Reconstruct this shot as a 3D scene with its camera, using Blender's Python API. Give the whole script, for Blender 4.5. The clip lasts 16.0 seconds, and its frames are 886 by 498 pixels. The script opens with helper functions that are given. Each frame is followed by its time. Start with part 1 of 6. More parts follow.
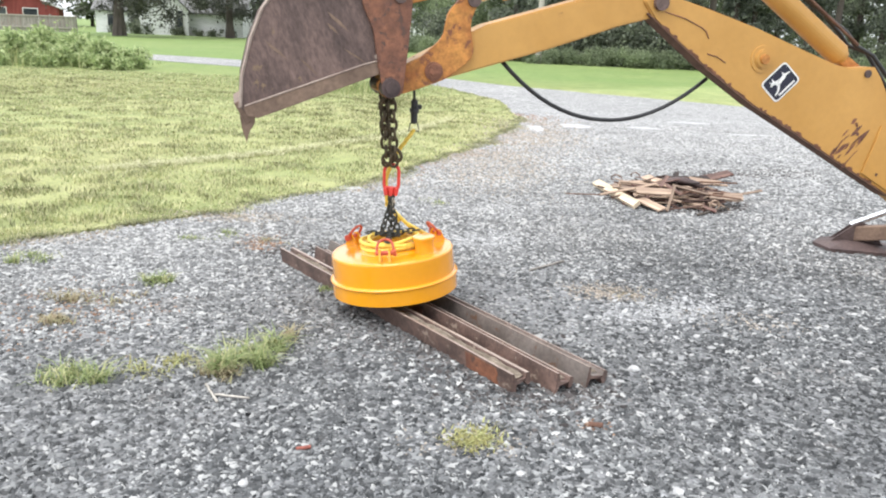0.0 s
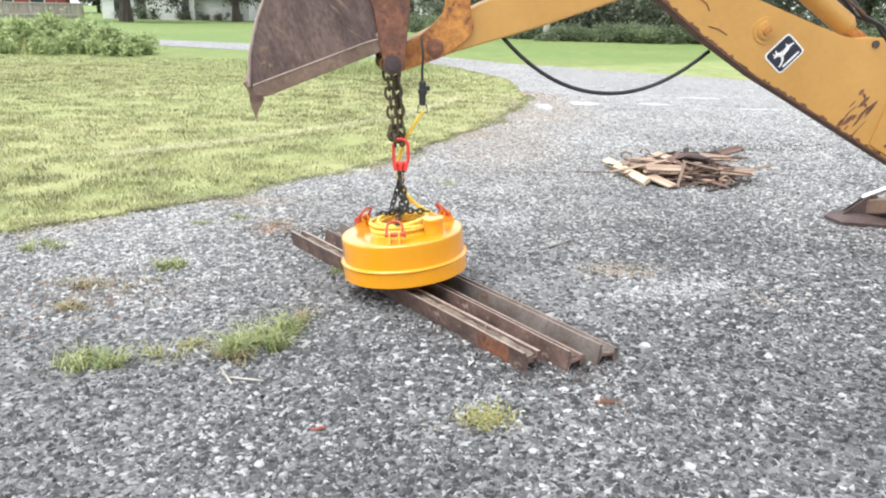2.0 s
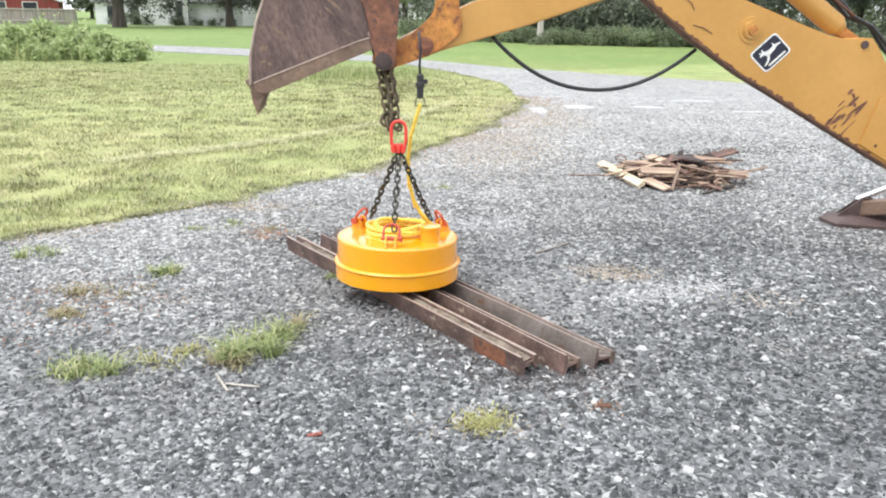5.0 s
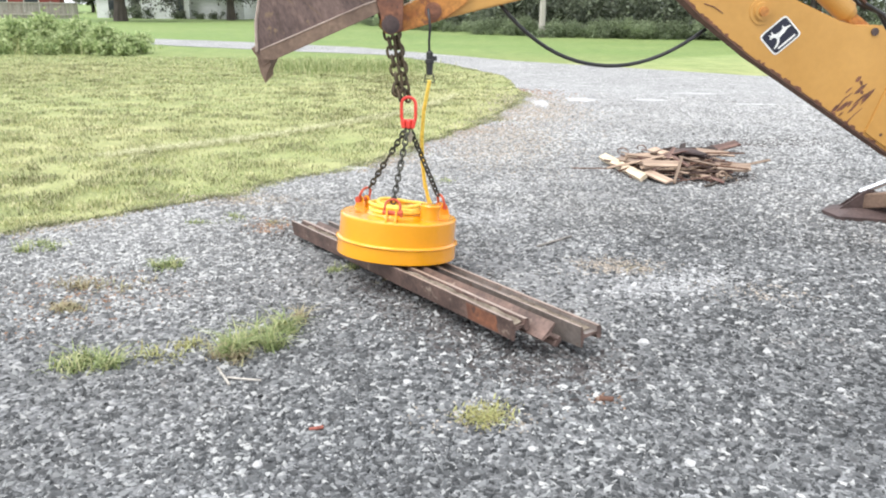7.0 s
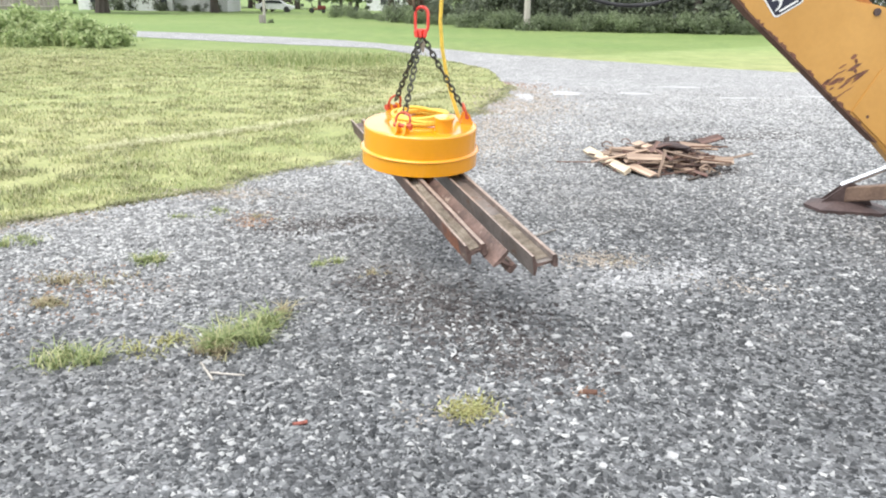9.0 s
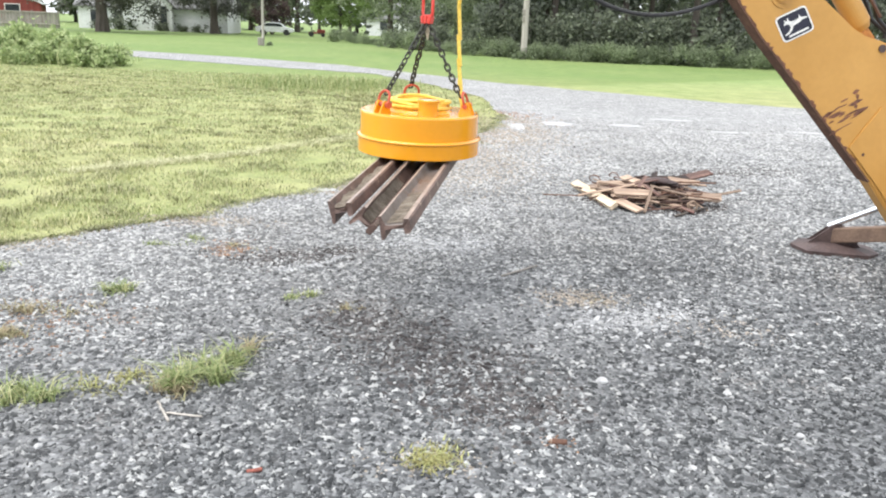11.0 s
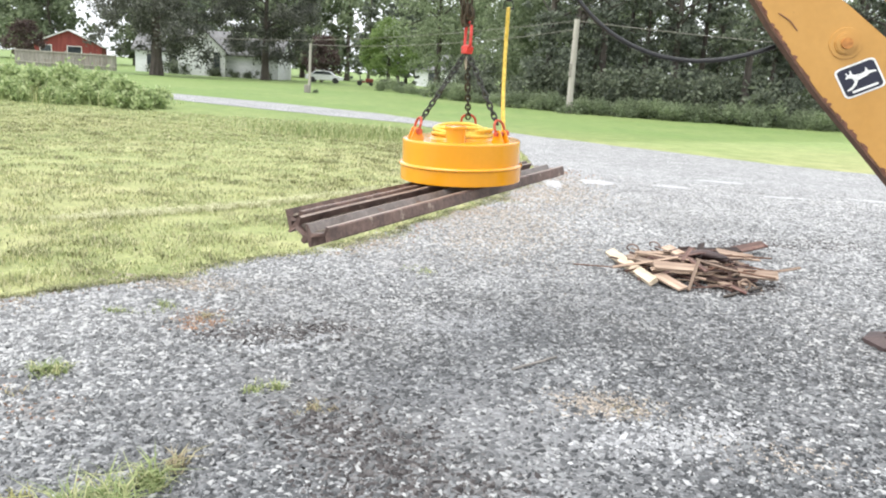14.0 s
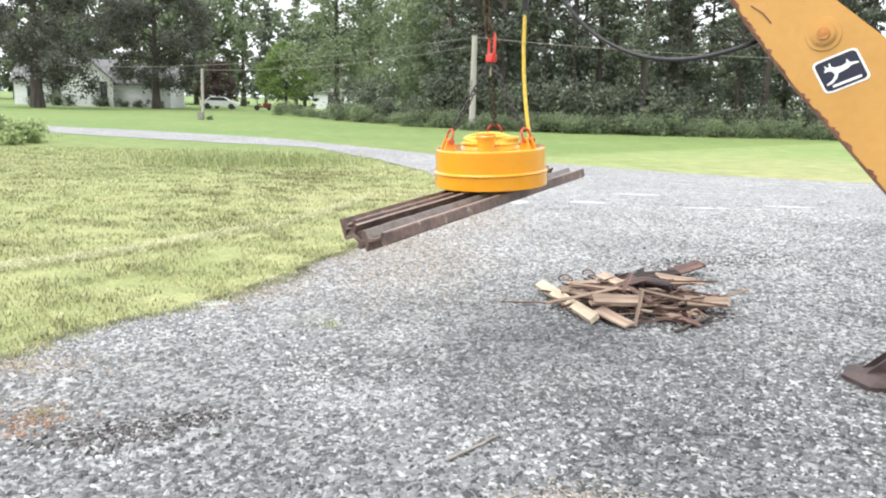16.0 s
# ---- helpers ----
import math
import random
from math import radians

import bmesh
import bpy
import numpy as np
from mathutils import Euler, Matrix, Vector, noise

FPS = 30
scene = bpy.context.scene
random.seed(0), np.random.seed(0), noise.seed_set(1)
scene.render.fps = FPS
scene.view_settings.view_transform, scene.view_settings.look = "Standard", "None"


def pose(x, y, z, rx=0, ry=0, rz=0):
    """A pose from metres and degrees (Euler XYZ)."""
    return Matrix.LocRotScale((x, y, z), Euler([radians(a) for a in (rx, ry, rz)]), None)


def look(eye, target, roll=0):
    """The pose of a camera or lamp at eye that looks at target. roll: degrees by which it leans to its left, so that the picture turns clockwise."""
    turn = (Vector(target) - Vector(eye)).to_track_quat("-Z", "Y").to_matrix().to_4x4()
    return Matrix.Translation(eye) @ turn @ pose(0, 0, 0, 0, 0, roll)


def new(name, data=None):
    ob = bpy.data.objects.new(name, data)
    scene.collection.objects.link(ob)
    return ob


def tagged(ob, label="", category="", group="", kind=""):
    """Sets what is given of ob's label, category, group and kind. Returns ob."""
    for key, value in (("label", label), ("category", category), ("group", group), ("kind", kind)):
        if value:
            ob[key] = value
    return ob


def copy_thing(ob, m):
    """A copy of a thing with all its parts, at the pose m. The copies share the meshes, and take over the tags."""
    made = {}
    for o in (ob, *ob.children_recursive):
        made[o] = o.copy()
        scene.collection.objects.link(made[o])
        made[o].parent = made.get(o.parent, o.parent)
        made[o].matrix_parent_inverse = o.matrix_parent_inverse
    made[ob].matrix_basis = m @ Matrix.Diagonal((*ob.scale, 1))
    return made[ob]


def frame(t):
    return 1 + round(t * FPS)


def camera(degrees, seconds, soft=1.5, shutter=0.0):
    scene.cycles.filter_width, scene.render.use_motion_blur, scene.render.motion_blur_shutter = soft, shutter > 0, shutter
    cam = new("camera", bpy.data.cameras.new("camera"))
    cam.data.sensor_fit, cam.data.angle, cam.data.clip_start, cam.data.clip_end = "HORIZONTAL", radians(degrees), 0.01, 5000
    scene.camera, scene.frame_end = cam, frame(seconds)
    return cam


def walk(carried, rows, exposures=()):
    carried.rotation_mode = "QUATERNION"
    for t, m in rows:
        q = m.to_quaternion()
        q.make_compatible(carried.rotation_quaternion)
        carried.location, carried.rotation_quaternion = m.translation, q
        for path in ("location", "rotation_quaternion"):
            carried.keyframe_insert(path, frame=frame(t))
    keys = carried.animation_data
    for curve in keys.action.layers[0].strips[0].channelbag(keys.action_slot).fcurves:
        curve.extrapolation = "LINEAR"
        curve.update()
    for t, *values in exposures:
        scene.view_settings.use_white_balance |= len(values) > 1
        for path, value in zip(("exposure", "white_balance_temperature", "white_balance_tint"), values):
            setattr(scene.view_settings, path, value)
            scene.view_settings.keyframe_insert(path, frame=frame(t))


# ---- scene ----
cam = camera(57.0, 16.0, soft=2.0)
PATH = [
    (0, (-0.208, -0.384, 1.592), (-0.218, 1.548, 1.076), 2.3),
    (0.5, (-0.201, -0.389, 1.596), (-0.215, 1.541, 1.072), 2.3),
    (1, (-0.197, -0.405, 1.598), (-0.204, 1.523, 1.065), 2.2),
    (1.5, (-0.197, -0.405, 1.595), (-0.223, 1.518, 1.047), 1.5),
    (2, (-0.203, -0.396, 1.597), (-0.238, 1.523, 1.034), 1.1),
    (2.5, (-0.209, -0.384, 1.593), (-0.236, 1.542, 1.055), 1.4),
    (3, (-0.21, -0.378, 1.592), (-0.245, 1.547, 1.051), 1.3),
    (3.5, (-0.208, -0.377, 1.594), (-0.232, 1.545, 1.043), 1.0),
    (4, (-0.208, -0.381, 1.597), (-0.23, 1.542, 1.047), 0.8),
    (6.5, (-0.202, -0.39, 1.595), (-0.228, 1.528, 1.029), 0.9),
    (7, (-0.204, -0.382, 1.595), (-0.232, 1.535, 1.026), 0.7),
    (7.5, (-0.203, -0.382, 1.594), (-0.224, 1.535, 1.026), 0.5),
    (8, (-0.197, -0.385, 1.596), (-0.221, 1.535, 1.036), 0.6),
    (8.5, (-0.199, -0.379, 1.592), (-0.2, 1.535, 1.012), 1.0),
    (9, (-0.198, -0.378, 1.597), (-0.19, 1.535, 1.013), 0.9),
    (9.5, (-0.194, -0.364, 1.602), (-0.166, 1.556, 1.043), 1.4),
    (9.7, (-0.194, -0.357, 1.608), (-0.143, 1.567, 1.066), 1.8),
    (11.8, (-0.009, -0.121, 1.637), (-0.056, 1.811, 1.124), 2.6),
    (12, (0.001, -0.078, 1.626), (-0.073, 1.856, 1.123), 2.4),
    (12.5, (0.009, 0.065, 1.626), (-0.101, 2.006, 1.156), 1.6),
    (13, (0.04, 0.255, 1.623), (-0.039, 2.198, 1.155), 2.2),
    (13.5, (0.127, 0.424, 1.622), (-0.009, 2.371, 1.184), 4.5),
    (14, (0.137, 0.653, 1.61), (0.047, 2.608, 1.196), 3.7),
    (14.5, (0.093, 0.915, 1.607), (0.093, 2.877, 1.221), 0.9),
    (15, (0.118, 1.159, 1.591), (0.114, 3.123, 1.213), 2.4),
    (15.5, (0.142, 1.419, 1.585), (0.175, 3.373, 1.16), 4.2),
    (16, (0.112, 1.701, 1.569), (0.241, 3.664, 1.212), 1.6),
]
walk(cam, [(t, look(eye, target, roll)) for t, eye, target, roll in PATH])

# ---- light ----
world = bpy.data.worlds.new("overcast_sky")
scene.world = world
world.use_nodes = True
wn, wl = world.node_tree.nodes, world.node_tree.links
sky = wn.new("ShaderNodeTexSky")
sky.sky_type, sky.sun_disc = "NISHITA", False
sky.sun_elevation, sky.sun_rotation = radians(63), radians(241)
sky.air_density, sky.dust_density, sky.ozone_density = 1.0, 4.0, 1.0
soft_sky = wn.new("ShaderNodeHueSaturation")
soft_sky.inputs["Saturation"].default_value = 0.22
wl.new(sky.outputs["Color"], soft_sky.inputs["Color"])
cloud = wn.new("ShaderNodeMix")
cloud.data_type = "RGBA"
cloud.inputs[0].default_value = 0.72
cloud.inputs[7].default_value = (5.92, 6.15, 6.5, 1)
wl.new(soft_sky.outputs["Color"], cloud.inputs[6])
wl.new(cloud.outputs[2], wn["Background"].inputs["Color"])
wn["Background"].inputs["Strength"].default_value = 0.15
sun = new("sun", bpy.data.lights.new("sun", "SUN"))
sun.data.energy, sun.data.angle, sun.data.color = 1.3, radians(50), (1.0, 0.975, 0.94)
sun.matrix_world = look((-9, -5, 20), (0, 0, 0))
scene.view_settings.exposure = 1.15


# ---- materials ----
def mat(name, rough=0.7, metal=0.0):
    m = bpy.data.materials.new(name)
    m.use_nodes = True
    b = m.node_tree.nodes["Principled BSDF"]
    b.inputs["Roughness"].default_value, b.inputs["Metallic"].default_value = rough, metal
    return m, m.node_tree.nodes, m.node_tree.links, b


def ramp(n, stops):
    r = n.new("ShaderNodeValToRGB")
    e = r.color_ramp.elements
    while len(e) < len(stops):
        e.new(0.5)
    for k, (p, c) in zip(e, stops):
        k.position, k.color = p, (*c, 1)
    return r


def noise_tex(n, l, scale, detail=4, rough=0.55, coord="Object", stretch=None):
    c = n.new("ShaderNodeTexCoord")
    t = n.new("ShaderNodeTexNoise")
    t.inputs["Scale"].default_value, t.inputs["Detail"].default_value, t.inputs["Roughness"].default_value = scale, detail, rough
    if stretch:
        mp = n.new("ShaderNodeMapping")
        mp.inputs["Scale"].default_value = stretch
        l.new(c.outputs[coord], mp.inputs["Vector"])
        l.new(mp.outputs["Vector"], t.inputs["Vector"])
    else:
        l.new(c.outputs[coord], t.inputs["Vector"])
    return t


def mix(n, l, a, b, fac, mode="MIX"):
    x = n.new("ShaderNodeMix")
    x.data_type, x.blend_type = "RGBA", mode
    for sock, v in ((x.inputs[0], fac), (x.inputs[6], a), (x.inputs[7], b)):
        if isinstance(v, (int, float)):
            sock.default_value = v
        elif isinstance(v, tuple):
            sock.default_value = (*v, 1)
        else:
            l.new(v, sock)
    return x.outputs[2]


def bump(n, l, b, height, strength, dist):
    k = n.new("ShaderNodeBump")
    k.inputs["Strength"].default_value, k.inputs["Distance"].default_value = strength, dist
    l.new(height, k.inputs["Height"])
    l.new(k.outputs["Normal"], b.inputs["Normal"])


def mottled(name, dark, light, scale=6.0, fine=60.0, rough=0.7, metal=0.0, relief=0.3, dist=0.004, wear=None, wear_at=0.62, stretch=None, rand=0.0, grain=0.25):
    """Two scales of colour variation, an optional third colour in worn patches, fine relief."""
    m, n, l, b = mat(name, rough, metal)
    big, small = noise_tex(n, l, scale, 5, 0.6, stretch=stretch), noise_tex(n, l, fine, 3, 0.6, stretch=stretch)
    r1 = ramp(n, ((0.3, dark), (0.7, light)))
    l.new(big.outputs["Fac"], r1.inputs[0])
    r2 = ramp(n, ((0.25, (1 - grain,) * 3), (0.75, (1 + grain * 0.8,) * 3)))
    l.new(small.outputs["Fac"], r2.inputs[0])
    col = mix(n, l, r1.outputs[0], r2.outputs[0], 1.0, "MULTIPLY")
    if wear:
        w = noise_tex(n, l, scale * 1.7, 8, 0.68)
        rw = ramp(n, ((wear_at, (0, 0, 0)), (wear_at + 0.05, (1, 1, 1))))
        l.new(w.outputs["Fac"], rw.inputs[0])
        col = mix(n, l, col, wear, rw.outputs[0])
    if rand:
        info = n.new("ShaderNodeObjectInfo")
        rr = ramp(n, ((0, (1 - rand,) * 3), (1, (1 + rand,) * 3)))
        l.new(info.outputs["Random"], rr.inputs[0])
        col = mix(n, l, col, rr.outputs[0], 1.0, "MULTIPLY")
    l.new(col, b.inputs["Base Color"])
    bump(n, l, b, small.outputs["Fac"], relief, dist)
    return m


def dust_spread(n, l, low, high, most):
    """Pale dust worn off towards the lane and the lawn, in drifts."""
    where, dot, mr = n.new("ShaderNodeTexCoord"), n.new("ShaderNodeVectorMath"), n.new("ShaderNodeMapRange")
    drift = noise_tex(n, l, 0.45, 4, 0.6)
    dot.operation = "DOT_PRODUCT"
    dot.inputs[1].default_value = (-0.75, 1.0, 0)
    l.new(where.outputs["Object"], dot.inputs[0])
    wob = n.new("ShaderNodeMath")
    wob.operation = "MULTIPLY_ADD"
    wob.inputs[1].default_value, wob.inputs[2].default_value = 7.0, -3.5
    l.new(drift.outputs["Fac"], wob.inputs[0])
    add = n.new("ShaderNodeMath")
    l.new(dot.outputs["Value"], add.inputs[0])
    l.new(wob.outputs[0], add.inputs[1])
    mr.inputs[1].default_value, mr.inputs[2].default_value, mr.inputs[4].default_value = low, high, most
    l.new(add.outputs[0], mr.inputs[0])
    return mr.outputs[0]


def island_mat(name, stops, rough=0.7, see_through=0.0, patch=None, dusty=None):
    """Colour by island: leaves, blades and stones."""
    m, n, l, b = mat(name, rough)
    g = n.new("ShaderNodeNewGeometry")
    r = ramp(n, stops)
    pick = g.outputs["Random Per Island"]
    if dusty:
        more = n.new("ShaderNodeMath")
        more.use_clamp = True
        l.new(pick, more.inputs[0])
        l.new(dust_spread(n, l, *dusty), more.inputs[1])
        pick = more.outputs[0]
    l.new(pick, r.inputs[0])
    col = r.outputs[0]
    if patch:
        t = noise_tex(n, l, patch[0], 4)
        rp = ramp(n, ((0.35, (patch[1],) * 3), (0.65, (patch[2],) * 3)))
        l.new(t.outputs["Fac"], rp.inputs[0])
        col = mix(n, l, col, rp.outputs[0], 1.0, "MULTIPLY")
    l.new(col, b.inputs["Base Color"])
    if dusty:
        col = mix(n, l, col, (0.345, 0.337, 0.322), dust_spread(n, l, 3.2, 13.0, 0.5))
        l.new(col, b.inputs["Base Color"])
    if see_through:
        tr, mx = n.new("ShaderNodeBsdfTranslucent"), n.new("ShaderNodeMixShader")
        l.new(col, tr.inputs["Color"])
        mx.inputs[0].default_value = see_through
        l.new(b.outputs[0], mx.inputs[1])
        l.new(tr.outputs[0], mx.inputs[2])
        l.new(mx.outputs[0], n["Material Output"].inputs[0])
    return m


def gravel_material():
    m, n, l, b = mat("crushed_gravel", 0.9)
    c = n.new("ShaderNodeTexCoord")
    v = n.new("ShaderNodeTexVoronoi")
    v.inputs["Scale"].default_value = 34.0
    l.new(c.outputs["Object"], v.inputs["Vector"])
    v2 = n.new("ShaderNodeTexVoronoi")
    v2.inputs["Scale"].default_value = 85.0
    l.new(c.outputs["Object"], v2.inputs["Vector"])
    sep = n.new("ShaderNodeSeparateColor")
    l.new(v.outputs["Color"], sep.inputs[0])
    sep2 = n.new("ShaderNodeSeparateColor")
    l.new(v2.outputs["Color"], sep2.inputs[0])
    r = ramp(n, ((0.0, (0.015, 0.0165, 0.019)), (0.5, (0.06, 0.064, 0.069)), (0.82, (0.17, 0.178, 0.186)), (1.0, (0.45, 0.463, 0.47))))
    l.new(sep.outputs[0], r.inputs[0])
    r2 = ramp(n, ((0.0, (0.025, 0.027, 0.03)), (0.6, (0.1, 0.105, 0.112)), (1.0, (0.38, 0.39, 0.4))))
    l.new(sep2.outputs[0], r2.inputs[0])
    col = mix(n, l, r.outputs[0], r2.outputs[0], 0.45)
    gap = ramp(n, ((0.0, (1.15, 1.15, 1.15)), (0.55, (1, 1, 1)), (0.95, (0.2, 0.2, 0.2))))
    l.new(v.outputs["Distance"], gap.inputs[0])
    col = mix(n, l, col, gap.outputs[0], 0.9, "MULTIPLY")
    dust = noise_tex(n, l, 0.33, 6, 0.62)
    rd = ramp(n, ((0.42, (0, 0, 0)), (0.66, (1, 1, 1))))
    l.new(dust.outputs["Fac"], rd.inputs[0])
    col = mix(n, l, col, (0.4, 0.405, 0.41), mix(n, l, (0, 0, 0), rd.outputs[0], 0.4))
    soil = noise_tex(n, l, 0.9, 5, 0.6)
    rs = ramp(n, ((0.60, (0, 0, 0)), (0.74, (1, 1, 1))))
    l.new(soil.outputs["Fac"], rs.inputs[0])
    col = mix(n, l, col, (0.26, 0.2, 0.15), mix(n, l, (0, 0, 0), rs.outputs[0], 0.35))
    # damp soil pressed dark along the line where the rails lay
    mp = n.new("ShaderNodeMapping")
    mp.vector_type = "TEXTURE"
    mp.inputs["Location"].default_value, mp.inputs["Rotation"].default_value, mp.inputs["Scale"].default_value = (-0.25, 4.0, 0), (0, 0, radians(-52)), (1.5, 0.36, 1)
    warp = noise_tex(n, l, 2.4, 5, 0.6)
    wob = n.new("ShaderNodeVectorMath")
    wob.operation = "MULTIPLY_ADD"
    wob.inputs[1].default_value, wob.inputs[2].default_value = (0.7, 0.7, 0), (-0.35, -0.35, 0)
    l.new(warp.outputs["Color"], wob.inputs[0])
    add = n.new("ShaderNodeVectorMath")
    l.new(c.outputs["Object"], add.inputs[0])
    l.new(wob.outputs[0], add.inputs[1])
    l.new(add.outputs[0], mp.inputs["Vector"])
    ball = n.new("ShaderNodeTexGradient")
    ball.gradient_type = "SPHERICAL"
    l.new(mp.outputs[0], ball.inputs[0])
    rb = ramp(n, ((0.0, (0, 0, 0)), (0.6, (0.5, 0.5, 0.5))))
    l.new(ball.outputs["Fac"], rb.inputs[0])
    col = mix(n, l, col, (0.06, 0.052, 0.048), rb.outputs[0])
    wet = noise_tex(n, l, 0.55, 5, 0.65)
    rw = ramp(n, ((0.36, (0.7, 0.7, 0.71)), (0.62, (1.0, 1.0, 1.0))))
    l.new(wet.outputs["Fac"], rw.inputs[0])
    col = mix(n, l, col, rw.outputs[0], 1.0, "MULTIPLY")
    # finer, lighter, dusty surface in the far part of the yard
    fine = noise_tex(n, l, 2.2, 8, 0.75)
    rf = ramp(n, ((0.3, (0.25, 0.25, 0.25)), (0.72, (0.44, 0.435, 0.425))))
    l.new(fine.outputs["Fac"], rf.inputs[0])
    speck = ramp(n, ((0.0, (0.35, 0.35, 0.36)), (0.5, (0.9, 0.91, 0.92)), (1.0, (1.7, 1.7, 1.68))))
    l.new(sep.outputs[1], speck.inputs[0])
    col = mix(n, l, col, mix(n, l, rf.outputs[0], speck.outputs[0], 1.0, "MULTIPLY"), dust_spread(n, l, 2.0, 10.0, 0.66))
    l.new(col, b.inputs["Base Color"])
    inv = n.new("ShaderNodeMath")
    inv.operation = "SUBTRACT"
    inv.inputs[0].default_value = 1.0
    l.new(v.outputs["Distance"], inv.inputs[1])
    bump(n, l, b, inv.outputs[0], 0.8, 0.012)
    return m


def grass_material():
    m, n, l, b = mat("mown_grass", 0.85)
    big, mid, fine = noise_tex(n, l, 0.12, 5), noise_tex(n, l, 1.4, 6, 0.65), noise_tex(n, l, 26, 4, 0.7)
    r = ramp(n, ((0.27, (0.2, 0.225, 0.09)), (0.5, (0.3, 0.312, 0.138)), (0.75, (0.405, 0.385, 0.205))))
    l.new(mid.outputs["Fac"], r.inputs[0])
    r0 = ramp(n, ((0.35, (0.85, 0.95, 0.8)), (0.65, (1.12, 1.06, 1.1))))
    l.new(big.outputs["Fac"], r0.inputs[0])
    rf = ramp(n, ((0.3, (0.6, 0.6, 0.6)), (0.7, (1.25, 1.25, 1.2))))
    l.new(fine.outputs["Fac"], rf.inputs[0])
    where = n.new("ShaderNodeTexCoord")
    sx = n.new("ShaderNodeSeparateXYZ")
    l.new(where.outputs["Object"], sx.inputs[0])
    mr = n.new("ShaderNodeMapRange")
    mr.inputs[1].default_value, mr.inputs[2].default_value = 20.0, 32.0
    l.new(sx.outputs[1], mr.inputs[0])
    r_far = ramp(n, ((0.35, (0.175, 0.25, 0.085)), (0.7, (0.275, 0.345, 0.125))))
    l.new(mid.outputs["Fac"], r_far.inputs[0])
    near_far = mix(n, l, r.outputs[0], r_far.outputs[0], mr.outputs[0])
    # beyond the mower's last pass the grass is longer and darker
    past, line = n.new("ShaderNodeVectorMath"), n.new("ShaderNodeMapRange")
    past.operation = "DOT_PRODUCT"
    past.inputs[1].default_value = (-0.9, 1.0, 0)
    l.new(where.outputs["Object"], past.inputs[0])
    line.inputs[1].default_value, line.inputs[2].default_value = 21.6, 22.8
    l.new(past.outputs["Value"], line.inputs[0])
    near_far = mix(n, l, near_far, mix(n, l, near_far, (0.76, 0.8, 0.68), 1.0, "MULTIPLY"), line.outputs[0])
    col = mix(n, l, mix(n, l, near_far, r0.outputs[0], 1.0, "MULTIPLY"), rf.outputs[0], 1.0, "MULTIPLY")
    l.new(col, b.inputs["Base Color"])
    bump(n, l, b, fine.outputs["Fac"], 0.6, 0.03)
    return m


GRAVEL, GRASS = gravel_material(), grass_material()
STONE = island_mat("loose_stones", ((0, (0.016, 0.018, 0.0205)), (0.34, (0.05, 0.0535, 0.0565)), (0.62, (0.106, 0.111, 0.1155)), (0.86, (0.192, 0.199, 0.203)), (0.97, (0.275, 0.285, 0.287)), (1, (0.41, 0.415, 0.41))), 0.7, 0, (0.55, 0.72, 1.12), (0.8, 9.0, 0.42))
BLADE = island_mat("grass_blades", ((0, (0.125, 0.16, 0.06)), (0.4, (0.265, 0.292, 0.122)), (0.75, (0.42, 0.41, 0.22)), (1, (0.62, 0.57, 0.39))), 0.7, 0.3, (2.6, 0.55, 1.35))
TUSSOCK = island_mat("olive_tussock_blades", ((0, (0.105, 0.11, 0.047)), (0.55, (0.19, 0.2, 0.085)), (1, (0.33, 0.31, 0.165))), 0.75, 0.25)
TUFT = island_mat("weed_blades", ((0, (0.15, 0.205, 0.075)), (0.6, (0.29, 0.345, 0.14)), (1, (0.5, 0.48, 0.27))), 0.7, 0.25)
TAN_CRUMB = island_mat("tan_soil", ((0, (0.18, 0.155, 0.125)), (0.6, (0.33, 0.285, 0.235)), (1, (0.47, 0.42, 0.365))), 0.95)
RUST_CRUMB = island_mat("rust_brown_soil", ((0, (0.12, 0.07, 0.045)), (0.6, (0.28, 0.16, 0.1)), (1, (0.38, 0.25, 0.16))), 0.95)
YELLOW_GRASS = island_mat("yellow_grass", ((0, (0.22, 0.2, 0.08)), (0.6, (0.34, 0.33, 0.13)), (1, (0.4, 0.44, 0.2))), 0.8, 0.15)
DRY = island_mat("dry_grass", ((0, (0.22, 0.175, 0.105)), (0.6, (0.35, 0.3, 0.185)), (1, (0.32, 0.33, 0.17))), 0.8, 0.15)
STRAW = island_mat("cut_straw", ((0, (0.42, 0.43, 0.24)), (1, (0.62, 0.6, 0.4))), 0.8, 0.2)
PALE_CRUMB = island_mat("pale_dusty_stones", ((0, (0.2, 0.205, 0.21)), (0.7, (0.36, 0.365, 0.37)), (1, (0.5, 0.505, 0.51))), 0.95)
# one dark colour for damp soil, pile crumbs and the rail-end shadow
DARK_CRUMB = island_mat("dark_crumbs", ((0, (0.028, 0.024, 0.024)), (0.6, (0.075, 0.067, 0.066)), (1, (0.17, 0.16, 0.155))), 0.9)
LEAF_SHADE = island_mat("shade_tree_leaves", ((0, (0.065, 0.068, 0.06)), (0.6, (0.12, 0.125, 0.102)), (1, (0.2, 0.205, 0.17))), 0.65, 0.4)
WEED_LEAF = island_mat("weed_leaves", ((0, (0.18, 0.25, 0.095)), (0.6, (0.36, 0.44, 0.2)), (1, (0.56, 0.62, 0.35))), 0.65, 0.5)
# haze over the woods is lightened into the next three leaf colours
LEAF_DARK = island_mat("dark_leaves", ((0, (0.075, 0.09, 0.068)), (0.6, (0.14, 0.165, 0.11)), (1, (0.23, 0.26, 0.18))), 0.65, 0.45)
